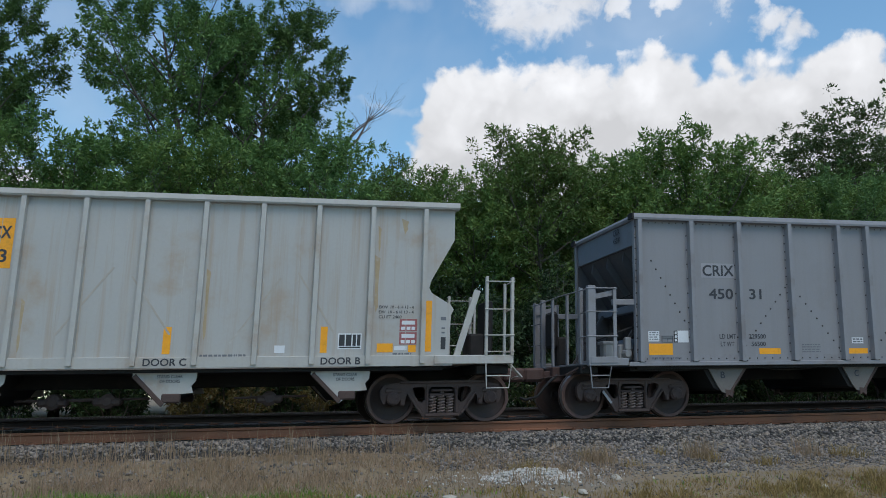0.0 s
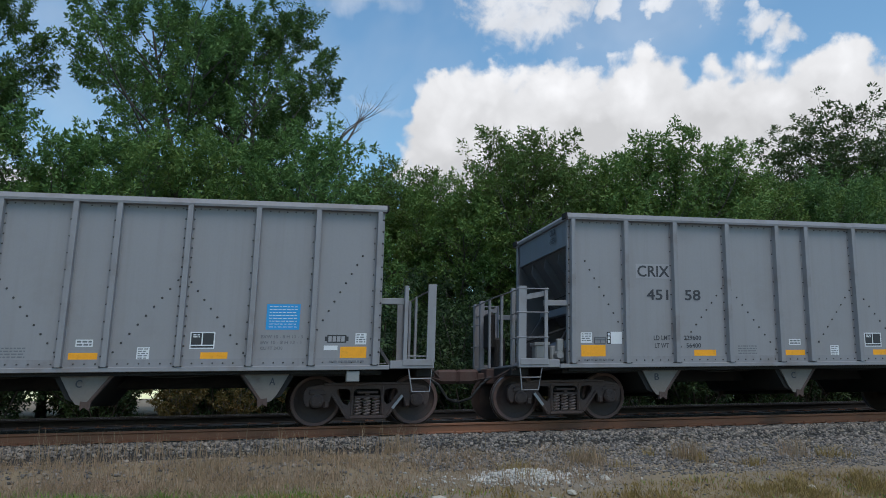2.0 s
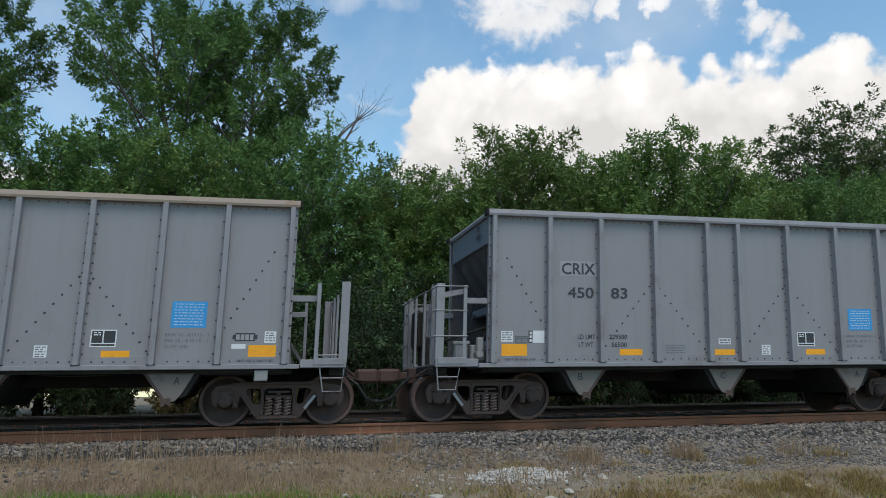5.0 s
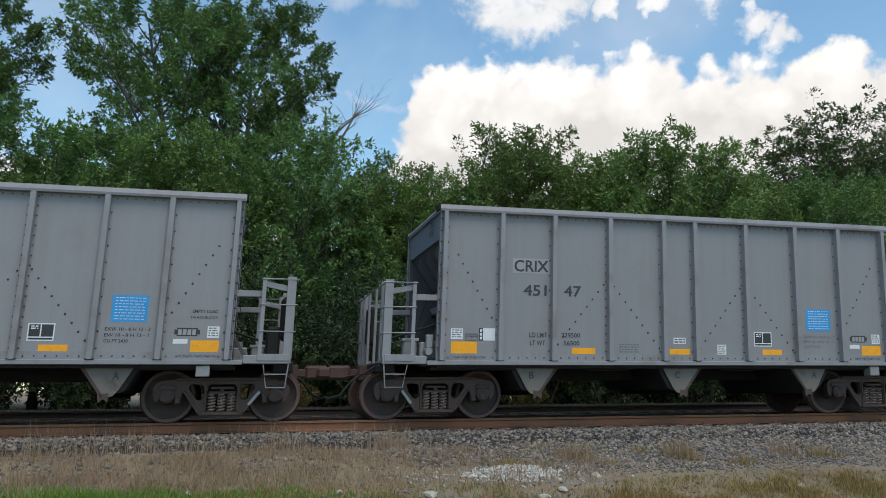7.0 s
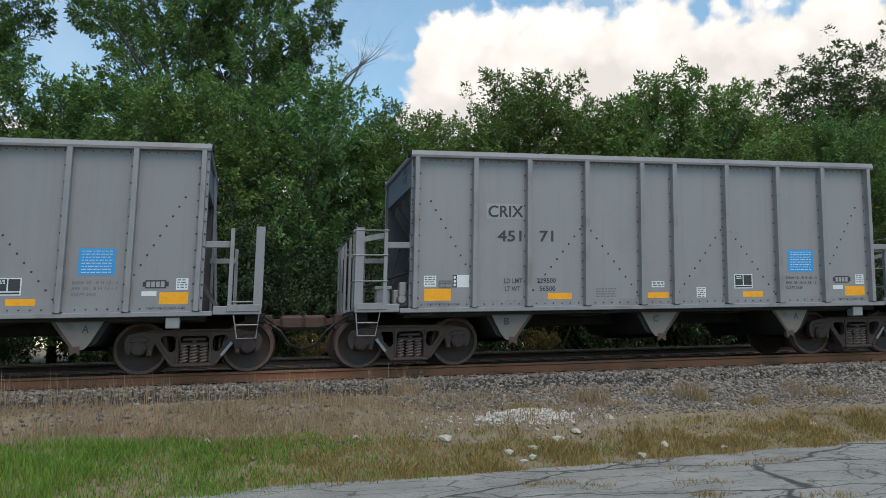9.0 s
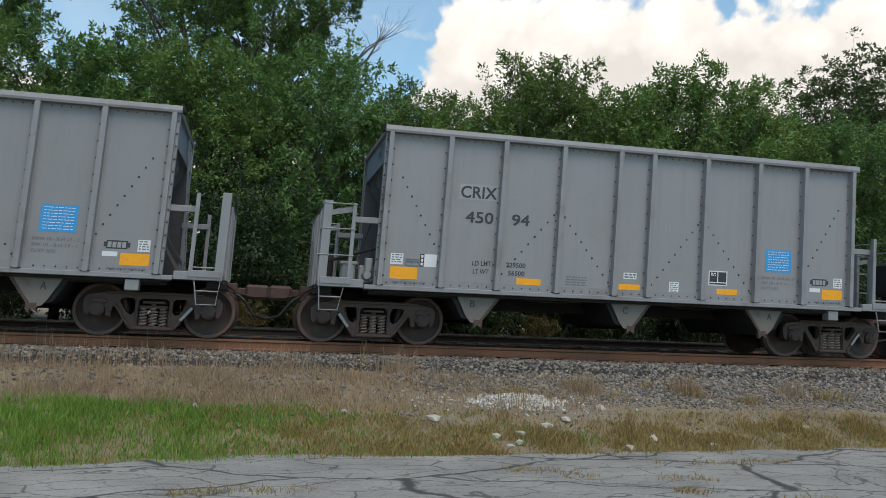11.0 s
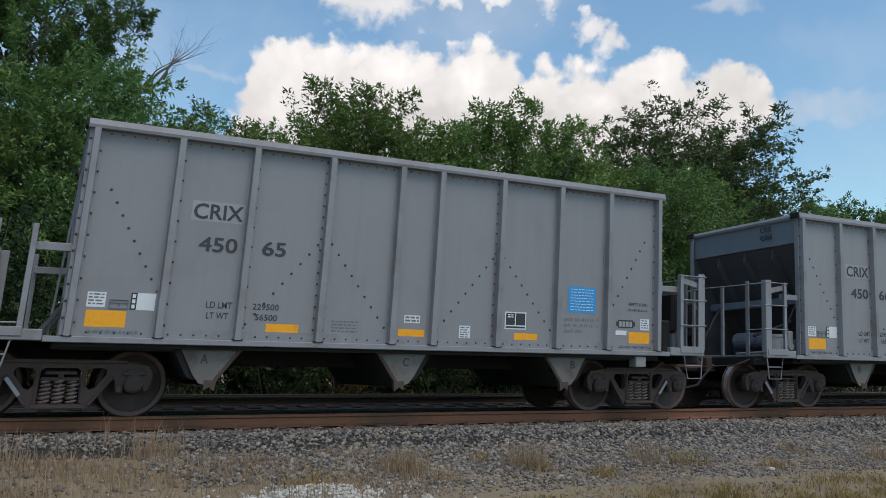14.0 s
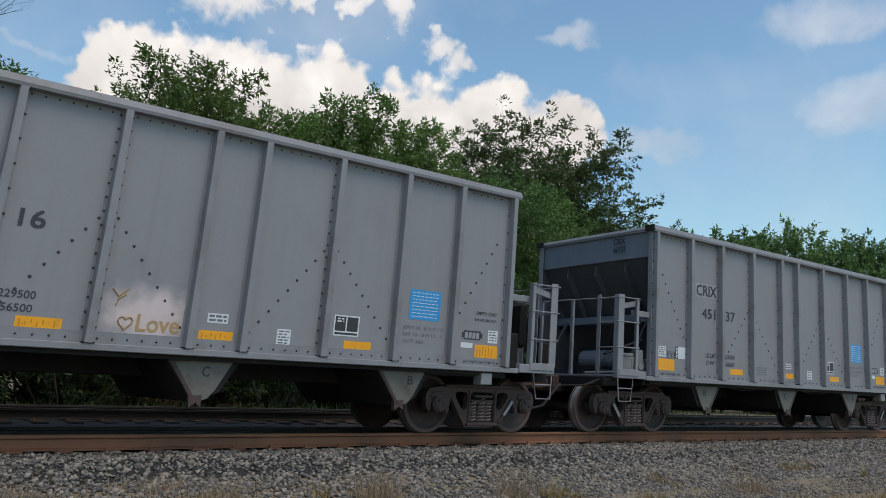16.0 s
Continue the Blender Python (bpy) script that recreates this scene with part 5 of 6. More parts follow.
# ---- trees ----
def leaf_mesh(rng, tips, count, size, mat, flat=1.0, droop=0.3):
    """Leaves in tufts. tips: rows of start, direction, length and radius of each leafy twig end."""
    tips = np.array(tips)
    weights = tips[:, 6] * (0.4 + tips[:, 7])
    which = rng.choice(len(tips), count, p=weights / weights.sum())
    start, along, length, radius = tips[which, 0:3], tips[which, 3:6], tips[which, 6:7], tips[which, 7:8]
    u = rng.random((count, 1)) ** 0.8
    out = rng.normal(size=(count, 3))
    out /= np.linalg.norm(out, axis=1)[:, None] + 1e-9
    out[:, 2] *= flat
    p = start + along * length * u + out * radius * (1.05 - 0.75 * u) * rng.random((count, 1)) ** 0.5
    axis = along * 0.55 + out * 0.8 + rng.normal(size=p.shape) * 0.35
    axis[:, 2] -= droop
    axis /= np.linalg.norm(axis, axis=1)[:, None]
    nrm = rng.normal(size=p.shape) * 0.45 + np.array([0, 0, 0.9]) + out * 0.5
    side = np.cross(axis, nrm)
    side /= np.linalg.norm(side, axis=1)[:, None] + 1e-9
    up = np.cross(side, axis)
    s = (size * rng.uniform(0.6, 1.35, len(p)))[:, None]
    v = np.stack([p + side * s * 0.28, p - side * s * 0.26 + up * s * 0.1, p + axis * s], 1).reshape(-1, 3)
    return fast_mesh("crown", v, np.arange(len(v)).reshape(-1, 3), mat)


def unit(v):
    return v / (np.linalg.norm(v) + 1e-9)


def build_tree(seed, height, spread, base, limbs, count, size, leaf_mat, label, style="round", lean=0.0):
    """A tapered trunk, limbs that sweep outwards and up, twigs along them, and leafy tufts at the twigs' ends.
    base: where the crown begins; spread: its radius; lean: how far the top leans along x."""
    rng = np.random.default_rng(seed)
    tree = tagged(new("tree"), label, "tree", "trees and bushes behind the line")
    sh, tips = Shape(), []
    tr = 0.013 * height + 0.04
    wob = rng.normal(size=4) * 0.02 * height
    top = height * (0.90 if style != "open" else 0.74)
    axis = lambda z: np.array([lean * max(z / height, 0) ** 1.5 + wob[0] * math.sin(3.1 * z / height) + 0.4 * wob[1] * math.sin(7 * z / height), wob[2] * math.sin(2.6 * z / height), z])
    fat = lambda z: tr * (1 - 0.86 * min(max(z, 0) / top, 1))
    sh.tube([axis(-0.3 + (top + 0.3) * i / 10) for i in range(11)], [fat(top * i / 10) * (1.3 if i == 0 else 1) for i in range(11)], 8)

    def tuft(p, d, size_, thick):
        tips.append((*p, *unit(d), size_, thick))

    for i in range(limbs):
        h = ((i + 0.5) / limbs) ** (0.85 if style == "tall" else 1.0)
        z0 = base + (top - base) * h * 0.93
        turn = 2.39996 * i + rng.normal() * 0.35
        if style == "open":
            wide, rise = 0.70 + 0.30 * math.sin(math.pi * (0.1 + 0.8 * h)), 0.20 + 0.62 * h
        elif style == "tall":
            wide, rise = 0.55 + 0.45 * math.sin(math.pi * (0.25 + 0.70 * h)), 0.28 + 0.60 * h
        else:
            wide, rise = math.sin(math.pi * (0.22 + 0.70 * h)) ** 0.6, 0.10 + 0.75 * h
        length = spread * wide * rng.uniform(0.72, 1.12)
        d = unit(np.array([math.cos(turn), math.sin(turn), math.tan(rise)]))
        length *= 1.0 + 0.25 * rise
        if z0 + d[2] * length > height:
            length = max((height - z0) / max(d[2], 0.2), 0.25 * spread)
        p = axis(z0)
        pts, r0 = [p], max(fat(z0) * 0.62, 0.022)
        steps = 6
        for q in range(steps):
            d = unit(d + np.array([0, 0, 0.09 if style != "open" else -0.05]) + rng.normal(size=3) * 0.09)
            p = p + d * length / steps
            pts.append(p)
        sh.tube(pts, [r0 * (1 - 0.85 * q / steps) for q in range(steps + 1)], 5, False)
        n = max(int(length / (0.42 if style == "round" else 0.5)), 4)
        for q in range(n):
            u = 0.22 + 0.78 * (q + rng.random() * 0.6) / n
            k = min(int(u * steps), steps - 1)
            a = pts[k] + (pts[k + 1] - pts[k]) * min(u * steps - k, 1)
            fwd = unit(pts[k + 1] - pts[k])
            across = unit(np.cross(fwd, rng.normal(size=3)))
            lift = {"round": 0.25, "tall": 0.32, "open": 0.10}[style]
            td = fwd * 0.6 + across * 0.85 + np.array([0, 0, lift])
            if style == "open":
                td[2] *= 0.45
            td = unit(td)
            tl = length * ((0.24 if style == "tall" else 0.36) - 0.14 * u) * rng.uniform(0.7, 1.3) + 0.25
            b = a + td * tl
            sh.tube([a, (a + b) / 2 + rng.normal(size=3) * 0.04, b], [max(r0 * 0.22, 0.010), 0.009, 0.005], 3, False)
            size_ = 0.055 * height + 0.12 if height < 15 else 0.040 * height
            thick = size_ * {"tall": 0.46, "round": 0.55, "open": 0.75}[style]
            for f in (0.35, 0.7, 1.0):
                if rng.random() < 0.9:
                    dd = td * 0.7 + unit(rng.normal(size=3)) * 0.55 + np.array([0, 0, 0.30 if style != "open" else 0.0])
                    tuft(a + td * tl * f, dd, size_ * rng.uniform(0.6, 1.25), thick * rng.uniform(0.7, 1.2))
        tuft(pts[-1], d, 0.05 * height, 0.02 * height)
    # leading shoots that stand above the crown
    for _ in range(9 if style == "round" else (5 if style == "tall" else 0)):
        turn, q = rng.random() * 6.2832, spread * 0.6 * rng.random() ** 0.5
        z = height * (0.93 - 0.22 * (q / spread) ** 2) * rng.uniform(0.93, 1.0)
        a = axis(z * 0.9) + np.array([math.cos(turn) * q, math.sin(turn) * q, 0])
        b = a + np.array([math.cos(turn) * 0.1, math.sin(turn) * 0.1, 0.10]) * height * 0.8
        sh.tube([a, b], [0.02, 0.006], 3, False)
        for f in (0.1, 0.4, 0.7, 0.95):
            tuft(a + (b - a) * f, np.array([rng.normal() * 0.7, rng.normal() * 0.7, 0.8]), 0.030 * height, 0.016 * height)
    part("trunk", sh, BARK, tree)
    part("crown", leaf_mesh(rng, tips, count, size, leaf_mat, 0.5 if style == "open" else 0.9, 0.15 if style == "open" else 0.3), leaf_mat, tree)
    return tree


def build_bush(seed, height, spread, stems, count, size, leaf_mat, label):
    """Many stems from one root, leafy from the ground up."""
    rng = np.random.default_rng(seed)
    bush = tagged(new("bush"), label, "bush", "trees and bushes behind the line")
    sh, tips = Shape(), []
    for i in range(stems):
        turn, out = 2.39996 * i, spread * ((i + 0.5) / stems) ** 0.5
        tall = height * (1 - 0.55 * (out / spread) ** 2) * rng.uniform(0.7, 1.05)
        a = np.array([math.cos(turn), math.sin(turn), 0]) * out * 0.25
        b = np.array([math.cos(turn) * out, math.sin(turn) * out, tall])
        mid = (a + b) / 2 + np.array([0, 0, 0.1 * tall]) + rng.normal(size=3) * 0.08
        sh.tube([a - np.array([0, 0, 0.1]), mid, b], [0.03, 0.02, 0.006], 4, False)
        for q in range(9):
            u = 0.12 + 0.88 * q / 8
            p = a + (mid - a) * 2 * u if u < 0.5 else mid + (b - mid) * (2 * u - 1)
            d = rng.normal(size=3) * 0.6 + np.array([math.cos(turn) * 0.4, math.sin(turn) * 0.4, 0.5])
            tips.append((*p, *unit(d), 0.16 * height * rng.uniform(0.6, 1.2), 0.075 * height))
    part("trunk", sh, BARK, bush)
    part("crown", leaf_mesh(rng, tips, count, size, leaf_mat), leaf_mat, bush)
    return bush


def build_dead(seed):
    rng = random.Random(seed)
    tree = tagged(new("dead_tree"), "bare grey dead tree among the green crowns", "tree")
    sh = Shape()

    def grow(p, d, length, r, depth, wobble=0.16):
        pts, q, dd = [p], p.copy(), d.normalized()
        for i in range(5):
            dd = (dd + Vector((rng.gauss(0, wobble), rng.gauss(0, wobble), rng.gauss(0.05, 0.07)))).normalized()
            q = q + dd * length / 5
            pts.append(q.copy())
        sh.tube(pts, [r * (1 - 0.15 * i) for i in range(6)], 6 if depth < 2 else 4, False)
        if depth < 4:
            for i in (2, 3, 4, 5):
                nd = dd * 0.9 + Vector((rng.gauss(0.0, 0.6), rng.gauss(0, 0.5), rng.gauss(0.3, 0.3)))
                grow(pts[i], nd, length * rng.uniform(0.35, 0.55), r * (1 - 0.15 * i) * 0.6, depth + 1)
        return pts[-1], dd
    trunk = [Vector((0.12 * i + 0.05 * math.sin(i), 0, -0.3 + 2.2 * i)) for i in range(7)]
    sh.tube(trunk, [0.24 - 0.018 * i for i in range(7)], 8, False)
    grow(trunk[-1], Vector((0.35, 0, 1)), 4.0, 0.12, 1, 0.17)
    grow(trunk[-1] + Vector((0.1, 0, 0.6)), Vector((1.0, 0.1, 0.6)), 3.2, 0.10, 1, 0.17)
    grow(trunk[-2], Vector((-0.4, 0, 1)), 3.0, 0.07, 2)
    part("trunk", sh, DEAD_WOOD, tree)
    return tree


def plant(proto, x, y, size=1.0, turn=0.0, used=set()):
    """Puts a tree on the ground; the first use takes the model itself."""
    m = pose(x, y, ground_z(x, y) - 0.05, 0, 0, turn)
    ob = proto
    if proto.name in used:
        ob = copy_thing(proto, m)
    used.add(ob.name)
    ob.matrix_basis = m @ Matrix.Scale(size, 4)
    return ob


TALL_1 = build_tree(11, 21.0, 7.0, 7.0, 26, 60000, 0.185, LEAF_A, "tall dark-green tree with long upswept limbs and ragged leaf tufts", "tall", -3.6)
TALL_2 = build_tree(14, 20.6, 4.8, 7.0, 26, 50000, 0.18, LEAF_A, "tall dark-green tree with upright limbs and an open crown", "tall", 1.2)
ROUND_1 = build_tree(21, 10.7, 4.3, 1.2, 38, 42000, 0.165, LEAF_B, "mid-green broadleaf tree with a full crown")
ROUND_2 = build_tree(22, 11.3, 3.9, 1.6, 38, 42000, 0.16, LEAF_E, "olive-green broadleaf tree with upright shoots at its top")
ROUND_3 = build_tree(23, 9.8, 4.4, 0.8, 38, 42000, 0.165, LEAF_A, "deep green broadleaf tree with dense foliage")
OPEN_1 = build_tree(31, 20.8, 6.9, 6.5, 72, 90000, 0.24, LEAF_F, "large dark locust tree with flat, airy layers of leaves", "open", 1.0)
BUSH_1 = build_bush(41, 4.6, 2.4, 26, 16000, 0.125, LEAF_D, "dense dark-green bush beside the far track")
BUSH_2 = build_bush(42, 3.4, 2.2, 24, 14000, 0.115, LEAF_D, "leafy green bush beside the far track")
BUSH_3 = build_bush(43, 1.5, 1.0, 14, 5000, 0.08, LEAF_C, "low yellow-brown autumn bush beside the far track")
FAR_1 = build_tree(51, 10.6, 4.4, 0.6, 34, 17000, 0.27, LEAF_A, "far deep green broadleaf tree along the line")
DEAD = build_dead(3)

FOREST = [
    (TALL_2, -14.0, 22, 0.90, 0), (TALL_1, -2.2, 24, 1.0, 0), (TALL_2, -1.3, 25.5, 1.0, 0), (TALL_1, -20, 27, 0.92, 130), (TALL_2, -27, 23, 0.95, 300),
    (DEAD, 3.0, 26, 1.0, 0), (ROUND_2, 7.0, 22, 0.97, 60),
    (ROUND_3, -16.5, 15, 0.98, 0), (ROUND_1, -11.5, 14.5, 0.93, 30), (ROUND_3, -7.2, 15.5, 1.0, 100), (ROUND_1, -2.8, 14.5, 0.90, 200), (ROUND_3, 1.6, 16, 1.0, 300),
    (ROUND_2, 4.6, 17.5, 0.78, 150), (ROUND_1, 8.0, 16, 0.82, 75), (ROUND_2, 11.1, 15, 0.95, 10), (ROUND_1, 14.8, 16.0, 0.93, 140), (ROUND_1, 18.4, 15, 1.02, 250),
    (ROUND_2, 22.0, 16, 0.90, 310), (ROUND_3, 25.6, 17, 1.0, 45), (ROUND_1, 29.0, 18.5, 0.95, 190), (ROUND_3, 32, 22, 1.05, 260), (ROUND_1, 36, 25, 1.1, 20),
    (ROUND_3, -22, 16, 1.0, 220), (ROUND_1, -28, 15, 1.0, 290), (ROUND_3, -35, 17, 1.1, 20),
    (OPEN_1, 41.2, 30, 1.0, 0), (ROUND_3, 39.0, 27, 1.2, 80), (ROUND_1, 43.5, 28, 1.15, 120),
    (ROUND_1, 50, 28, 1.12, 0), (ROUND_3, 55, 27, 1.24, 70), (FAR_1, 61, 27, 1.2, 160), (FAR_1, 67, 26, 1.32, 210), (FAR_1, 74, 26, 1.25, 90),
    (FAR_1, 82, 25, 1.42, 10), (FAR_1, 91, 25, 1.45, 180), (FAR_1, 100, 24, 1.5, 270), (FAR_1, 112, 26, 1.8, 300),
    (FAR_1, -26, 20, 0.9, 15), (FAR_1, -19, 20.5, 0.85, 75), (FAR_1, -13, 20, 0.85, 145), (FAR_1, -7.5, 20.5, 0.85, 15), (FAR_1, -2.5, 20, 0.85, 200), (FAR_1, 2.2, 21, 0.82, 115),
    (FAR_1, 9.5, 20.5, 0.82, 260), (FAR_1, 13.5, 20.5, 0.86, 20), (FAR_1, 17, 21, 0.9, 315), (FAR_1, 21, 21, 0.9, 100), (FAR_1, 25.5, 22, 0.9, 180), (FAR_1, 30, 24, 0.95, 40),
]
for proto, x, y, size, turn in FOREST:
    plant(proto, x, y, size, turn)
rnd = random.Random(77)
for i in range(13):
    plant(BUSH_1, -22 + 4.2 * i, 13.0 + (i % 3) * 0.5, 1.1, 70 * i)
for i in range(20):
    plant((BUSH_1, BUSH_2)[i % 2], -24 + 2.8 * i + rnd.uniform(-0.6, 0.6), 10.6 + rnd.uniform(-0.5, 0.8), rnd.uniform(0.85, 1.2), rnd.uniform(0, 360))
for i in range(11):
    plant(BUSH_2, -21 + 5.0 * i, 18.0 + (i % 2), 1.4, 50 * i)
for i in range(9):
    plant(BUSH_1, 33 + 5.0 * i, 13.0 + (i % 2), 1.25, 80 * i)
for x, y, s in ((-2.0, 9.0, 1.0), (-0.4, 8.8, 0.8), (1.6, 9.2, 0.75), (9.0, 9.2, 0.7)):
    plant(BUSH_3, x, y, s, 57 * x)


# ---- stones, grass and weeds ----
def stones(name, seed, spots, sizes, mat, label, category):
    """Broken stones: eight-sided lumps, each one its own island."""
    rng = np.random.default_rng(seed)
    n = len(spots)
    octa = np.array([(1, 0, 0), (-1, 0, 0), (0, 1, 0), (0, -1, 0), (0, 0, 1), (0, 0, -1)], float)
    tri = np.array([(0, 2, 4), (2, 1, 4), (1, 3, 4), (3, 0, 4), (2, 0, 5), (1, 2, 5), (3, 1, 5), (0, 3, 5)])
    v = octa[None] * rng.uniform(0.55, 1.25, (n, 6, 1)) + rng.normal(size=(n, 6, 3)) * 0.22
    q = rng.normal(size=(n, 3, 3))
    q, _ = np.linalg.qr(q)
    v = np.einsum("nij,nkj->nki", q, v) * sizes[:, None, None] * np.array([1, 1, 0.8]) + spots[:, None, :]
    f = (tri[None] + 6 * np.arange(n)[:, None, None]).reshape(-1, 3)
    return tagged(new(name, fast_mesh(name, v.reshape(-1, 3), f, mat)), label, category, kind="stuff")


def surface(x, y):
    return max(ground_z(x, y), bed_z(y, 0.0, 0.0) if abs(y) < 3.3 else -9)


rng = np.random.default_rng(9)
xy = np.stack([rng.uniform(-13, 34, 50000), -1.0 - 2.85 * rng.random(50000) ** 1.25], 1)
keep = [not (x < 2.2 + rough(x, y, 0.7) and y < -1.9 and rng.random() < 0.85) for x, y in xy]
xy = xy[keep]
spots = np.array([(x, y, surface(x, y) + 0.012) for x, y in xy])
stones("ballast_stones", 1, spots, 0.016 + 0.034 * rng.random(len(spots)) ** 1.3, STONE, "loose grey crushed ballast stones along the track shoulder", "ballast")
xy = np.stack([rng.uniform(-13, 36, 1500), rng.uniform(1.0, 2.3, 1500)], 1)
spots = np.array([(x, y, -0.22) for x, y in xy])
stones("ballast_stones", 2, spots, rng.uniform(0.025, 0.05, len(spots)), STONE, "loose ballast stones between the two tracks", "ballast")
HEAP = (3.75, -4.62)


def heap_z(x, y):
    """The spilled heap: a low, uneven mound of white dust with a ragged rim."""
    u, v = (x - HEAP[0]) / 0.60, (y - HEAP[1]) / 0.34
    r = math.hypot(u, v) + 0.55 * rough(x, y, 2.4, 3.0) + 0.35 * rough(x, y, 7.0, 8.0)
    return 0.08 * max(1 - r * r, -0.4) + 0.018 * rough(x, y, 14.0, 2.0)


hx, hy = np.arange(-1.5, 1.51, 0.03) + HEAP[0], np.arange(-0.85, 0.86, 0.03) + HEAP[1]
vs = np.array([(x, y, ground_z(x, y) + 0.03 * rough(x, y, 0.9) + heap_z(x, y)) for y in hy for x in hx])
nx = len(hx)
fs = np.array([(j * nx + i, j * nx + i + 1, (j + 1) * nx + i + 1, (j + 1) * nx + i) for j in range(len(hy) - 1) for i in range(nx - 1)])
tagged(new("limestone_heap", fast_mesh("limestone_heap", vs, fs, CHALK)), "low spilled heap of white limestone dust and chips", "gravel", kind="stuff")
xy = np.stack([HEAP[0] + rng.normal(size=1700) * rng.choice([0.25, 0.4, 0.8], 1700), HEAP[1] + rng.normal(size=1700) * rng.choice([0.18, 0.3, 0.45], 1700)], 1)
spots = np.array([(x, y, ground_z(x, y) + 0.015 + max(heap_z(x, y), 0)) for x, y in xy])
stones("white_gravel", 3, spots, 0.006 + 0.034 * rng.random(len(spots)) ** 3, CHALK, "white limestone chips scattered round a small heap", "gravel")
xy = np.stack([rng.uniform(-12, 26, 8000), rng.uniform(-6.4, -2.4, 8000)], 1)
spots = np.array([(x, y, surface(x, y) + 0.008) for x, y in xy])
stones("gravel", 4, spots, rng.uniform(0.008, 0.03, len(spots)), STONE, "scattered small gravel on dry soil", "gravel")
xy = np.stack([rng.uniform(4.5, 32, 15000), -3.3 - 1.6 * rng.random(15000) ** 1.3], 1)
spots = np.array([(x, y, surface(x, y) + 0.008) for x, y in xy])
stones("gravel", 5, spots, rng.uniform(0.012, 0.034, len(spots)), STONE, "grey gravel spread over the soil beside the ballast", "gravel")
xy = np.stack([rng.uniform(-13, 34, 12000), rng.uniform(-1.75, -1.0, 12000)], 1)
spots = np.array([(x, y, surface(x, y) + 0.01) for x, y in xy])
stones("ballast_stones", 6, spots, rng.uniform(0.012, 0.028, len(spots)), STONE, "small ballast stones packed against the rail", "ballast")


def build_rock(seed, x, y, s):
    r = random.Random(seed)
    bm = bmesh.new()
    bmesh.ops.create_icosphere(bm, subdivisions=1, radius=s * 1.0)
    for v in bm.verts:
        k = 1 + 0.75 * noise.noise(v.co * (1.6 / s) * 0.9 + Vector((seed * 3.1, 0, 0)))
        v.co = Vector((v.co.x * k * 1.25, v.co.y * k, v.co.z * k * 0.7))
    me = bpy.data.meshes.new("rock")
    bm.to_mesh(me)
    bm.free()
    me.materials.append(ROCK)
    ob = tagged(new("rock", me), "pale angular limestone rock in the dry grass", "rock", "limestone rocks beside the line")
    ob.matrix_basis = pose(x, y, ground_z(x, y) + 0.5 * s, 0, 0, r.uniform(0, 360))


for i, (x, y, s) in enumerate(((2.30, -5.87, 0.11), (7.59, -5.86, 0.10), (3.74, -6.01, 0.12), (4.53, -6.71, 0.12), (5.02, -6.38, 0.12), (3.17, -6.63, 0.09), (2.95, -6.45, 0.10),
                              (3.02, -6.75, 0.07), (5.75, -6.55, 0.09), (3.3, -6.3, 0.08), (-2.1, -6.2, 0.07), (-1.9, -6.5, 0.06), (-0.6, -5.5, 0.08), (4.1, -5.72, 0.08),
                              (7.0, -4.4, 0.08), (1.2, -5.6, 0.07), (4.9, -5.0, 0.09), (10.4, -4.6, 0.08))):
    build_rock(i, x, y, s * 0.66)


def blades(name, seed, spots, heights, width, mat, label, category, spread=0.35):
    """Thin bent blades, two tapering pieces each."""
    rng = np.random.default_rng(seed)
    n = len(spots)
    a = rng.uniform(0, 6.2832, n)
    side = np.stack([np.cos(a), np.sin(a), np.zeros(n)], 1) * (width * rng.uniform(0.6, 1.3, n))[:, None]
    tip = np.stack([rng.normal(size=n) * spread, rng.normal(size=n) * spread, np.ones(n)], 1) * heights[:, None]
    mid = tip * 0.55 * np.array([0.6, 0.6, 1.1])
    v = np.stack([spots - side, spots + side, spots + mid + side * 0.7, spots + tip, spots + mid - side * 0.7], 1).reshape(-1, 3)
    f = (np.array([(0, 1, 2, 4)])[None] + 5 * np.arange(n)[:, None, None]).reshape(-1, 4)
    f2 = (np.array([(4, 2, 3, 3)])[None] + 5 * np.arange(n)[:, None, None]).reshape(-1, 4)
    me = bpy.data.meshes.new(name)
    me.from_pydata(v.tolist(), [], f.tolist() + [t[:3] for t in f2.tolist()])
    me.materials.append(mat)
    return tagged(new(name, me), label, category, kind="stuff")


def scatter(seed, n, x0, x1, y0, y1, accept, tuft=7, spread=0.07):
    """Places in tufts, kept where accept(x, y) says so."""
    rng = np.random.default_rng(seed)
    out = []
    while len(out) < n:
        x, y = rng.uniform(x0, x1), rng.uniform(y0, y1)
        if rng.random() > accept(x, y):
            continue
        for _ in range(tuft):
            xx, yy = x + rng.normal() * spread, y + rng.normal() * spread
            out.append((xx, yy, surface(xx, yy) - 0.01))
    return np.array(out[:n])


def greenness(x):
    return 1 / (1 + math.exp((x - 1.1) / 0.8))


def strip(x, y):
    """The grass strip: ragged along both edges."""
    top = -5.3 + 0.1 * greenness(x) - 0.45 * (1 - greenness(x)) + 0.35 * rough(x, 1, 0.8) + (-0.35 if 2.2 < x < 4.8 else 0)
    bottom = yard_edge(x) - 0.1
    return 1.0 if bottom < y < top else (0.25 if bottom - 0.25 < y < top + 0.5 else 0.0)


g = scatter(1, 64000, -12, 9, -8, -4, lambda x, y: strip(x, y) * max(greenness(x + 0.3 + 1.2 * rough(x, y, 0.9)), 0.05, 0.75 * math.exp(-((x - 3.3) / 0.9) ** 2 - ((y + 6.3) / 0.35) ** 2)))
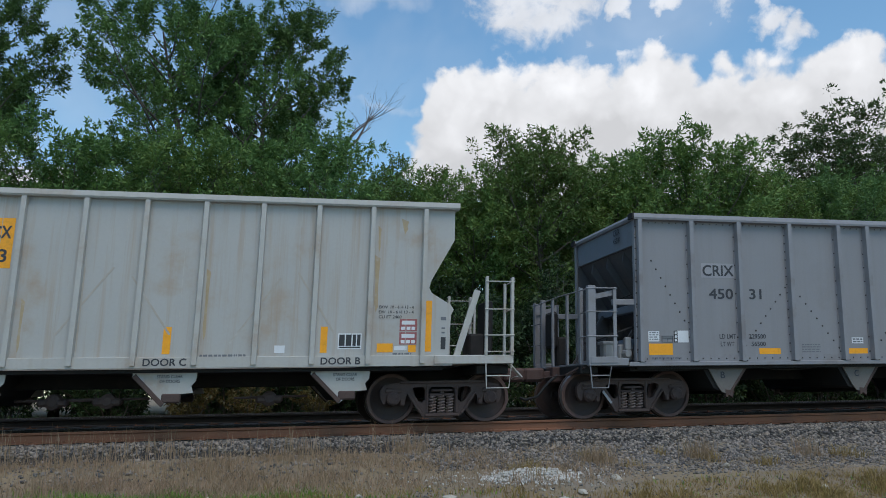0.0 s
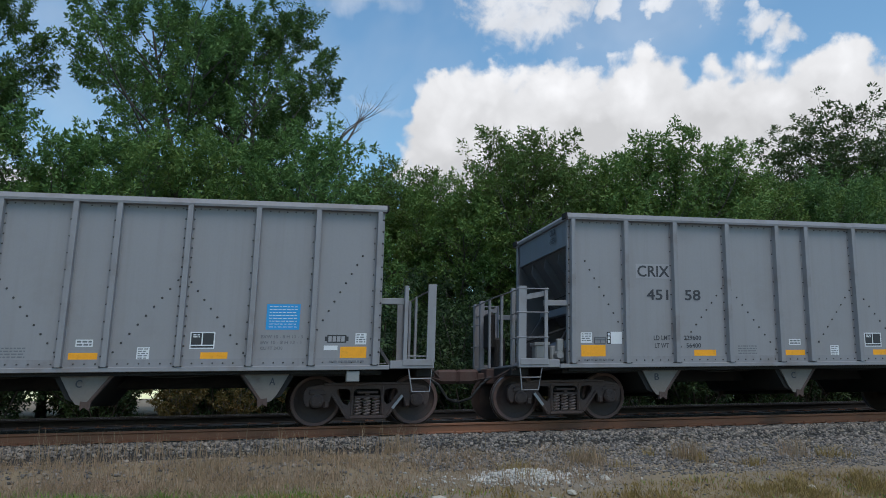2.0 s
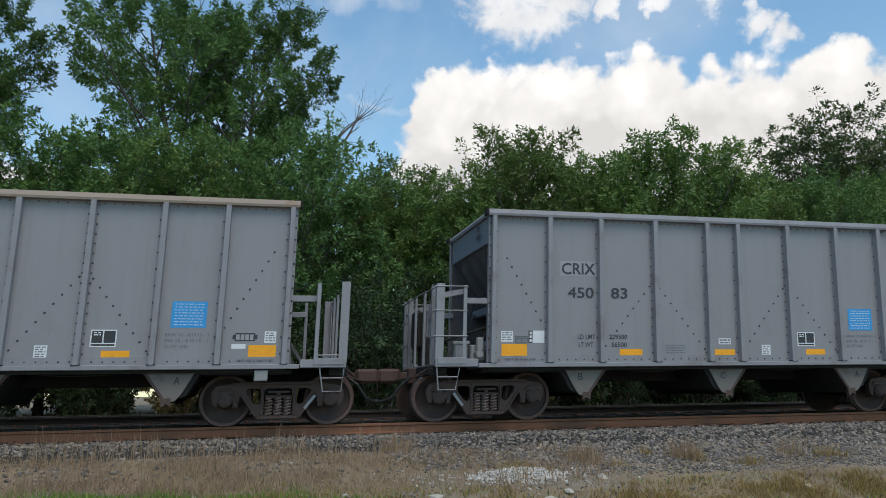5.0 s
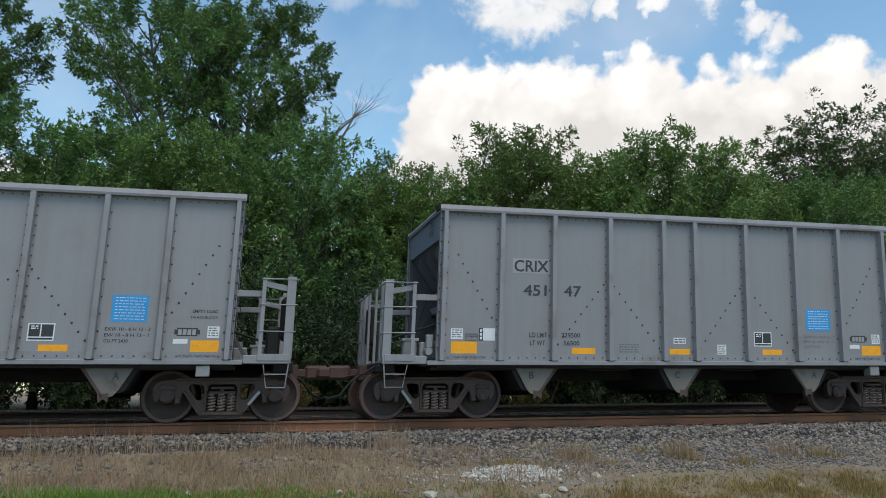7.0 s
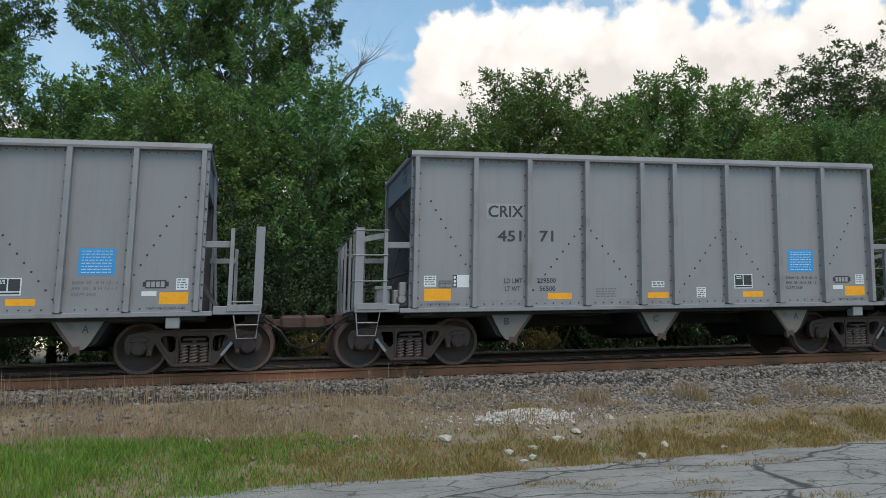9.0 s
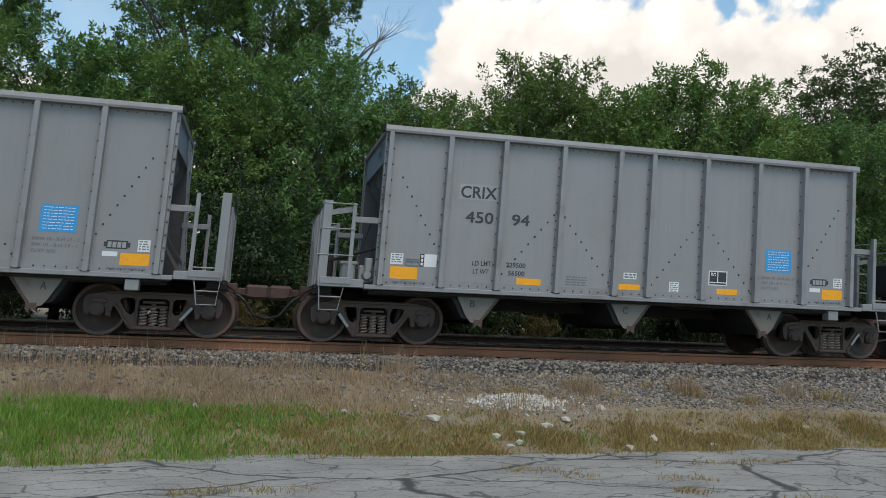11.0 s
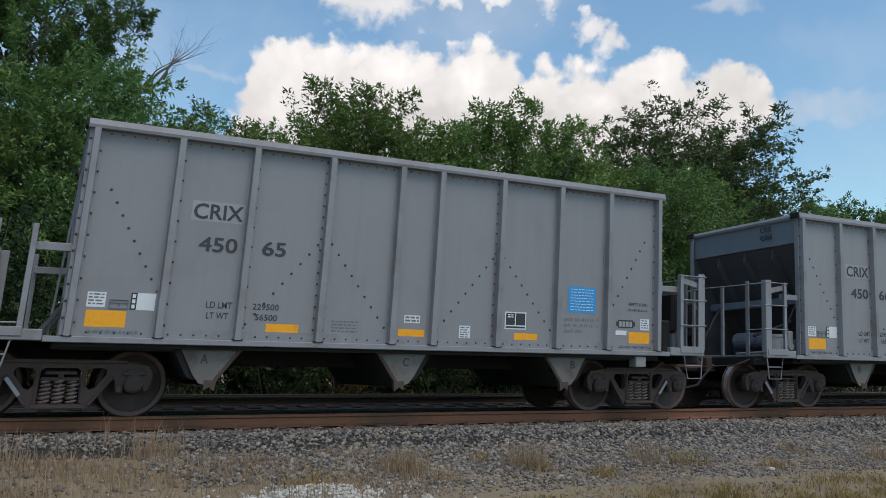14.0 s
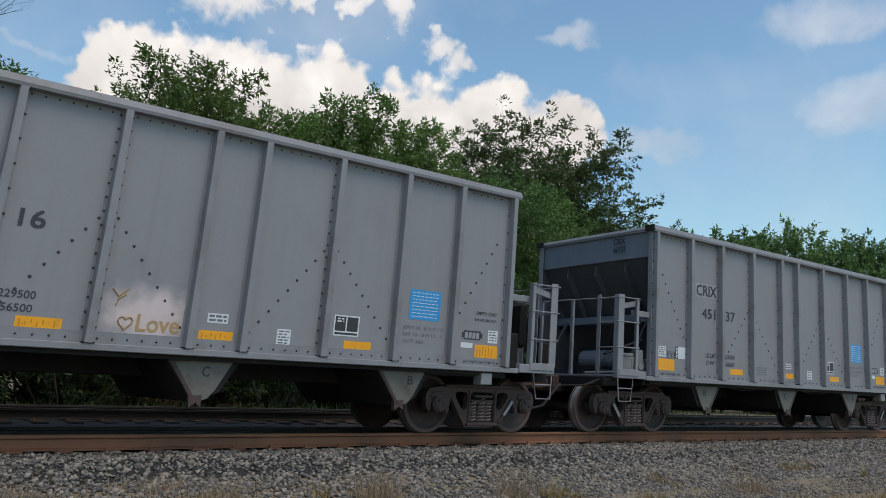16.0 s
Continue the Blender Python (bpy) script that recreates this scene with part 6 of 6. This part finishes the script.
r = np.random.default_rng(1)
tall = np.array([0.6 + 0.9 * greenness(x + 1.5) * (0.6 + rough(x, y, 1.3, 6.0)) for x, y in g[:, :2]])
blades("green_grass", 1, g, r.uniform(0.05, 0.14, len(g)) * tall, 0.0055, GREEN, "patch of short green grass at the yard's edge", "grass")
g = scatter(2, 80000, -12, 30, -8, -4, lambda x, y: strip(x, y) * (0.05 + 0.95 * (1 - greenness(x + 0.3 + 1.2 * rough(x, y, 0.9)))))
tall = np.array([max(0.75 + 1.1 * rough(x, y, 1.8, 7.0), 0.3) for x, y in g[:, :2]])
blades("dry_grass", 2, g, np.random.default_rng(2).uniform(0.04, 0.13, len(g)) * tall, 0.006, DRY, "strip of dry yellow-brown grass along the yard", "grass", 0.5)
thick = lambda x, y: (1.0 if x < 1.0 else 0.4) * min(max(0.45 + 1.3 * rough(x, y, 0.9, 2.0), 0.06), 1.0)
g = scatter(3, 5200, -13, 3.8, -5.2, -1.7, thick, 6, 0.10)
blades("dead_weeds", 3, g, 0.12 + 0.42 * np.random.default_rng(3).random(len(g)) ** 2.2, 0.0042, WEED, "stand of dead brown weed stems on the ballast slope", "weeds", 0.14)
g = scatter(4, 34000, -13, 5.2, -5.5, -2.3, lambda x, y: min(max(0.5 + 1.4 * rough(x, y, 1.1, 5.0), 0.08), 1.0) * (1.0 if x < 2.6 else 0.4), 10, 0.13)
blades("dry_undergrowth", 4, g, 0.03 + 0.17 * np.random.default_rng(4).random(len(g)) ** 1.5, 0.0045, WEED, "low dead undergrowth among the gravel", "weeds", 0.6)
g = scatter(8, 12000, 3.5, 32, -6.4, -3.9, lambda x, y: 1.0 if rough(x, y, 1.3, 11.0) > 0.1 else 0.06, 10, 0.16)
blades("dry_undergrowth", 8, g, 0.02 + 0.08 * np.random.default_rng(8).random(len(g)) ** 1.5, 0.0045, WEED, "thin dead undergrowth on the gravelly soil", "weeds", 0.8)
for x, y, n in ((7.0, -3.6, 260), (5.2, -3.7, 300), (8.9, -3.7, 160), (13.2, -4.3, 140), (2.4, -2.3, 200)):
    r = np.random.default_rng(int(10 * x))
    g = np.array([(x + a * 0.16, y + b * 0.12, surface(x + a * 0.16, y + b * 0.12) - 0.01) for a, b in r.normal(size=(n, 2))])
    blades("weed_clump", int(x), g, 0.08 + 0.34 * r.random(n), 0.0045, WEED, "clump of dead brown weeds on the ballast", "weeds", 0.25)
g = scatter(5, 1500, 3, 28, -4.8, -3.2, lambda x, y: 1.0 if rough(x, y, 1.7, 4.0) > 0.5 else 0.0, 14, 0.07)
blades("dry_tufts", 5, g, np.random.default_rng(5).uniform(0.06, 0.22, len(g)), 0.005, DRY, "scattered tufts of dry grass on the gravel", "grass", 0.5)
g = scatter(6, 6000, -12, 18, -11, -7.5, lambda x, y: 1.0 if rough(x, y * 2.2, 1.1, 9.0) > 0.45 else 0.0, 10, 0.06)
g[:, 2] += 0.04
blades("crack_grass", 6, g, np.random.default_rng(6).uniform(0.02, 0.07, len(g)), 0.005, DRY, "small dull grass tufts in the cracks of the asphalt", "grass", 0.7)
g = scatter(7, 5000, -22, 36, 6.6, 9.8, lambda x, y: 0.9, 8, 0.15)
g[:, 2] = [ground_z(x, y) for x, y in g[:, :2]]
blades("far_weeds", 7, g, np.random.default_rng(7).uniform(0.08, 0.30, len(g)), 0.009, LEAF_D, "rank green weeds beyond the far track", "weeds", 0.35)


# ---- what moves ----
def motions():
    steps = [0.5 * i for i in range(33)]
    for k, car in CARS.items():
        turned = TURN_ROUND if k in TURNED else Matrix()
        walk(car, [(t, pose(train_x(k, t), 0, 0) @ turned) for t in steps])
    # wheels roll without slipping: the same turn for all, told by the way that the train has gone
    ticks = [i / FPS for i in range(int(16.0 * FPS) + 1)]
    gone = [(train_x(0, 0) - train_x(0, t)) / R_WHEEL for t in ticks]
    for k, car in CARS.items():
        sign = 1 if k in TURNED else -1
        for ob in car.children_recursive:
            if ob.name.startswith("wheelset"):
                x = AXLE if ob.location.x > 0 else -AXLE
                walk(ob, [(t, pose(x, 0, R_WHEEL, 0, sign * math.degrees(a), 0)) for t, a in zip(ticks, gone)])


motions()
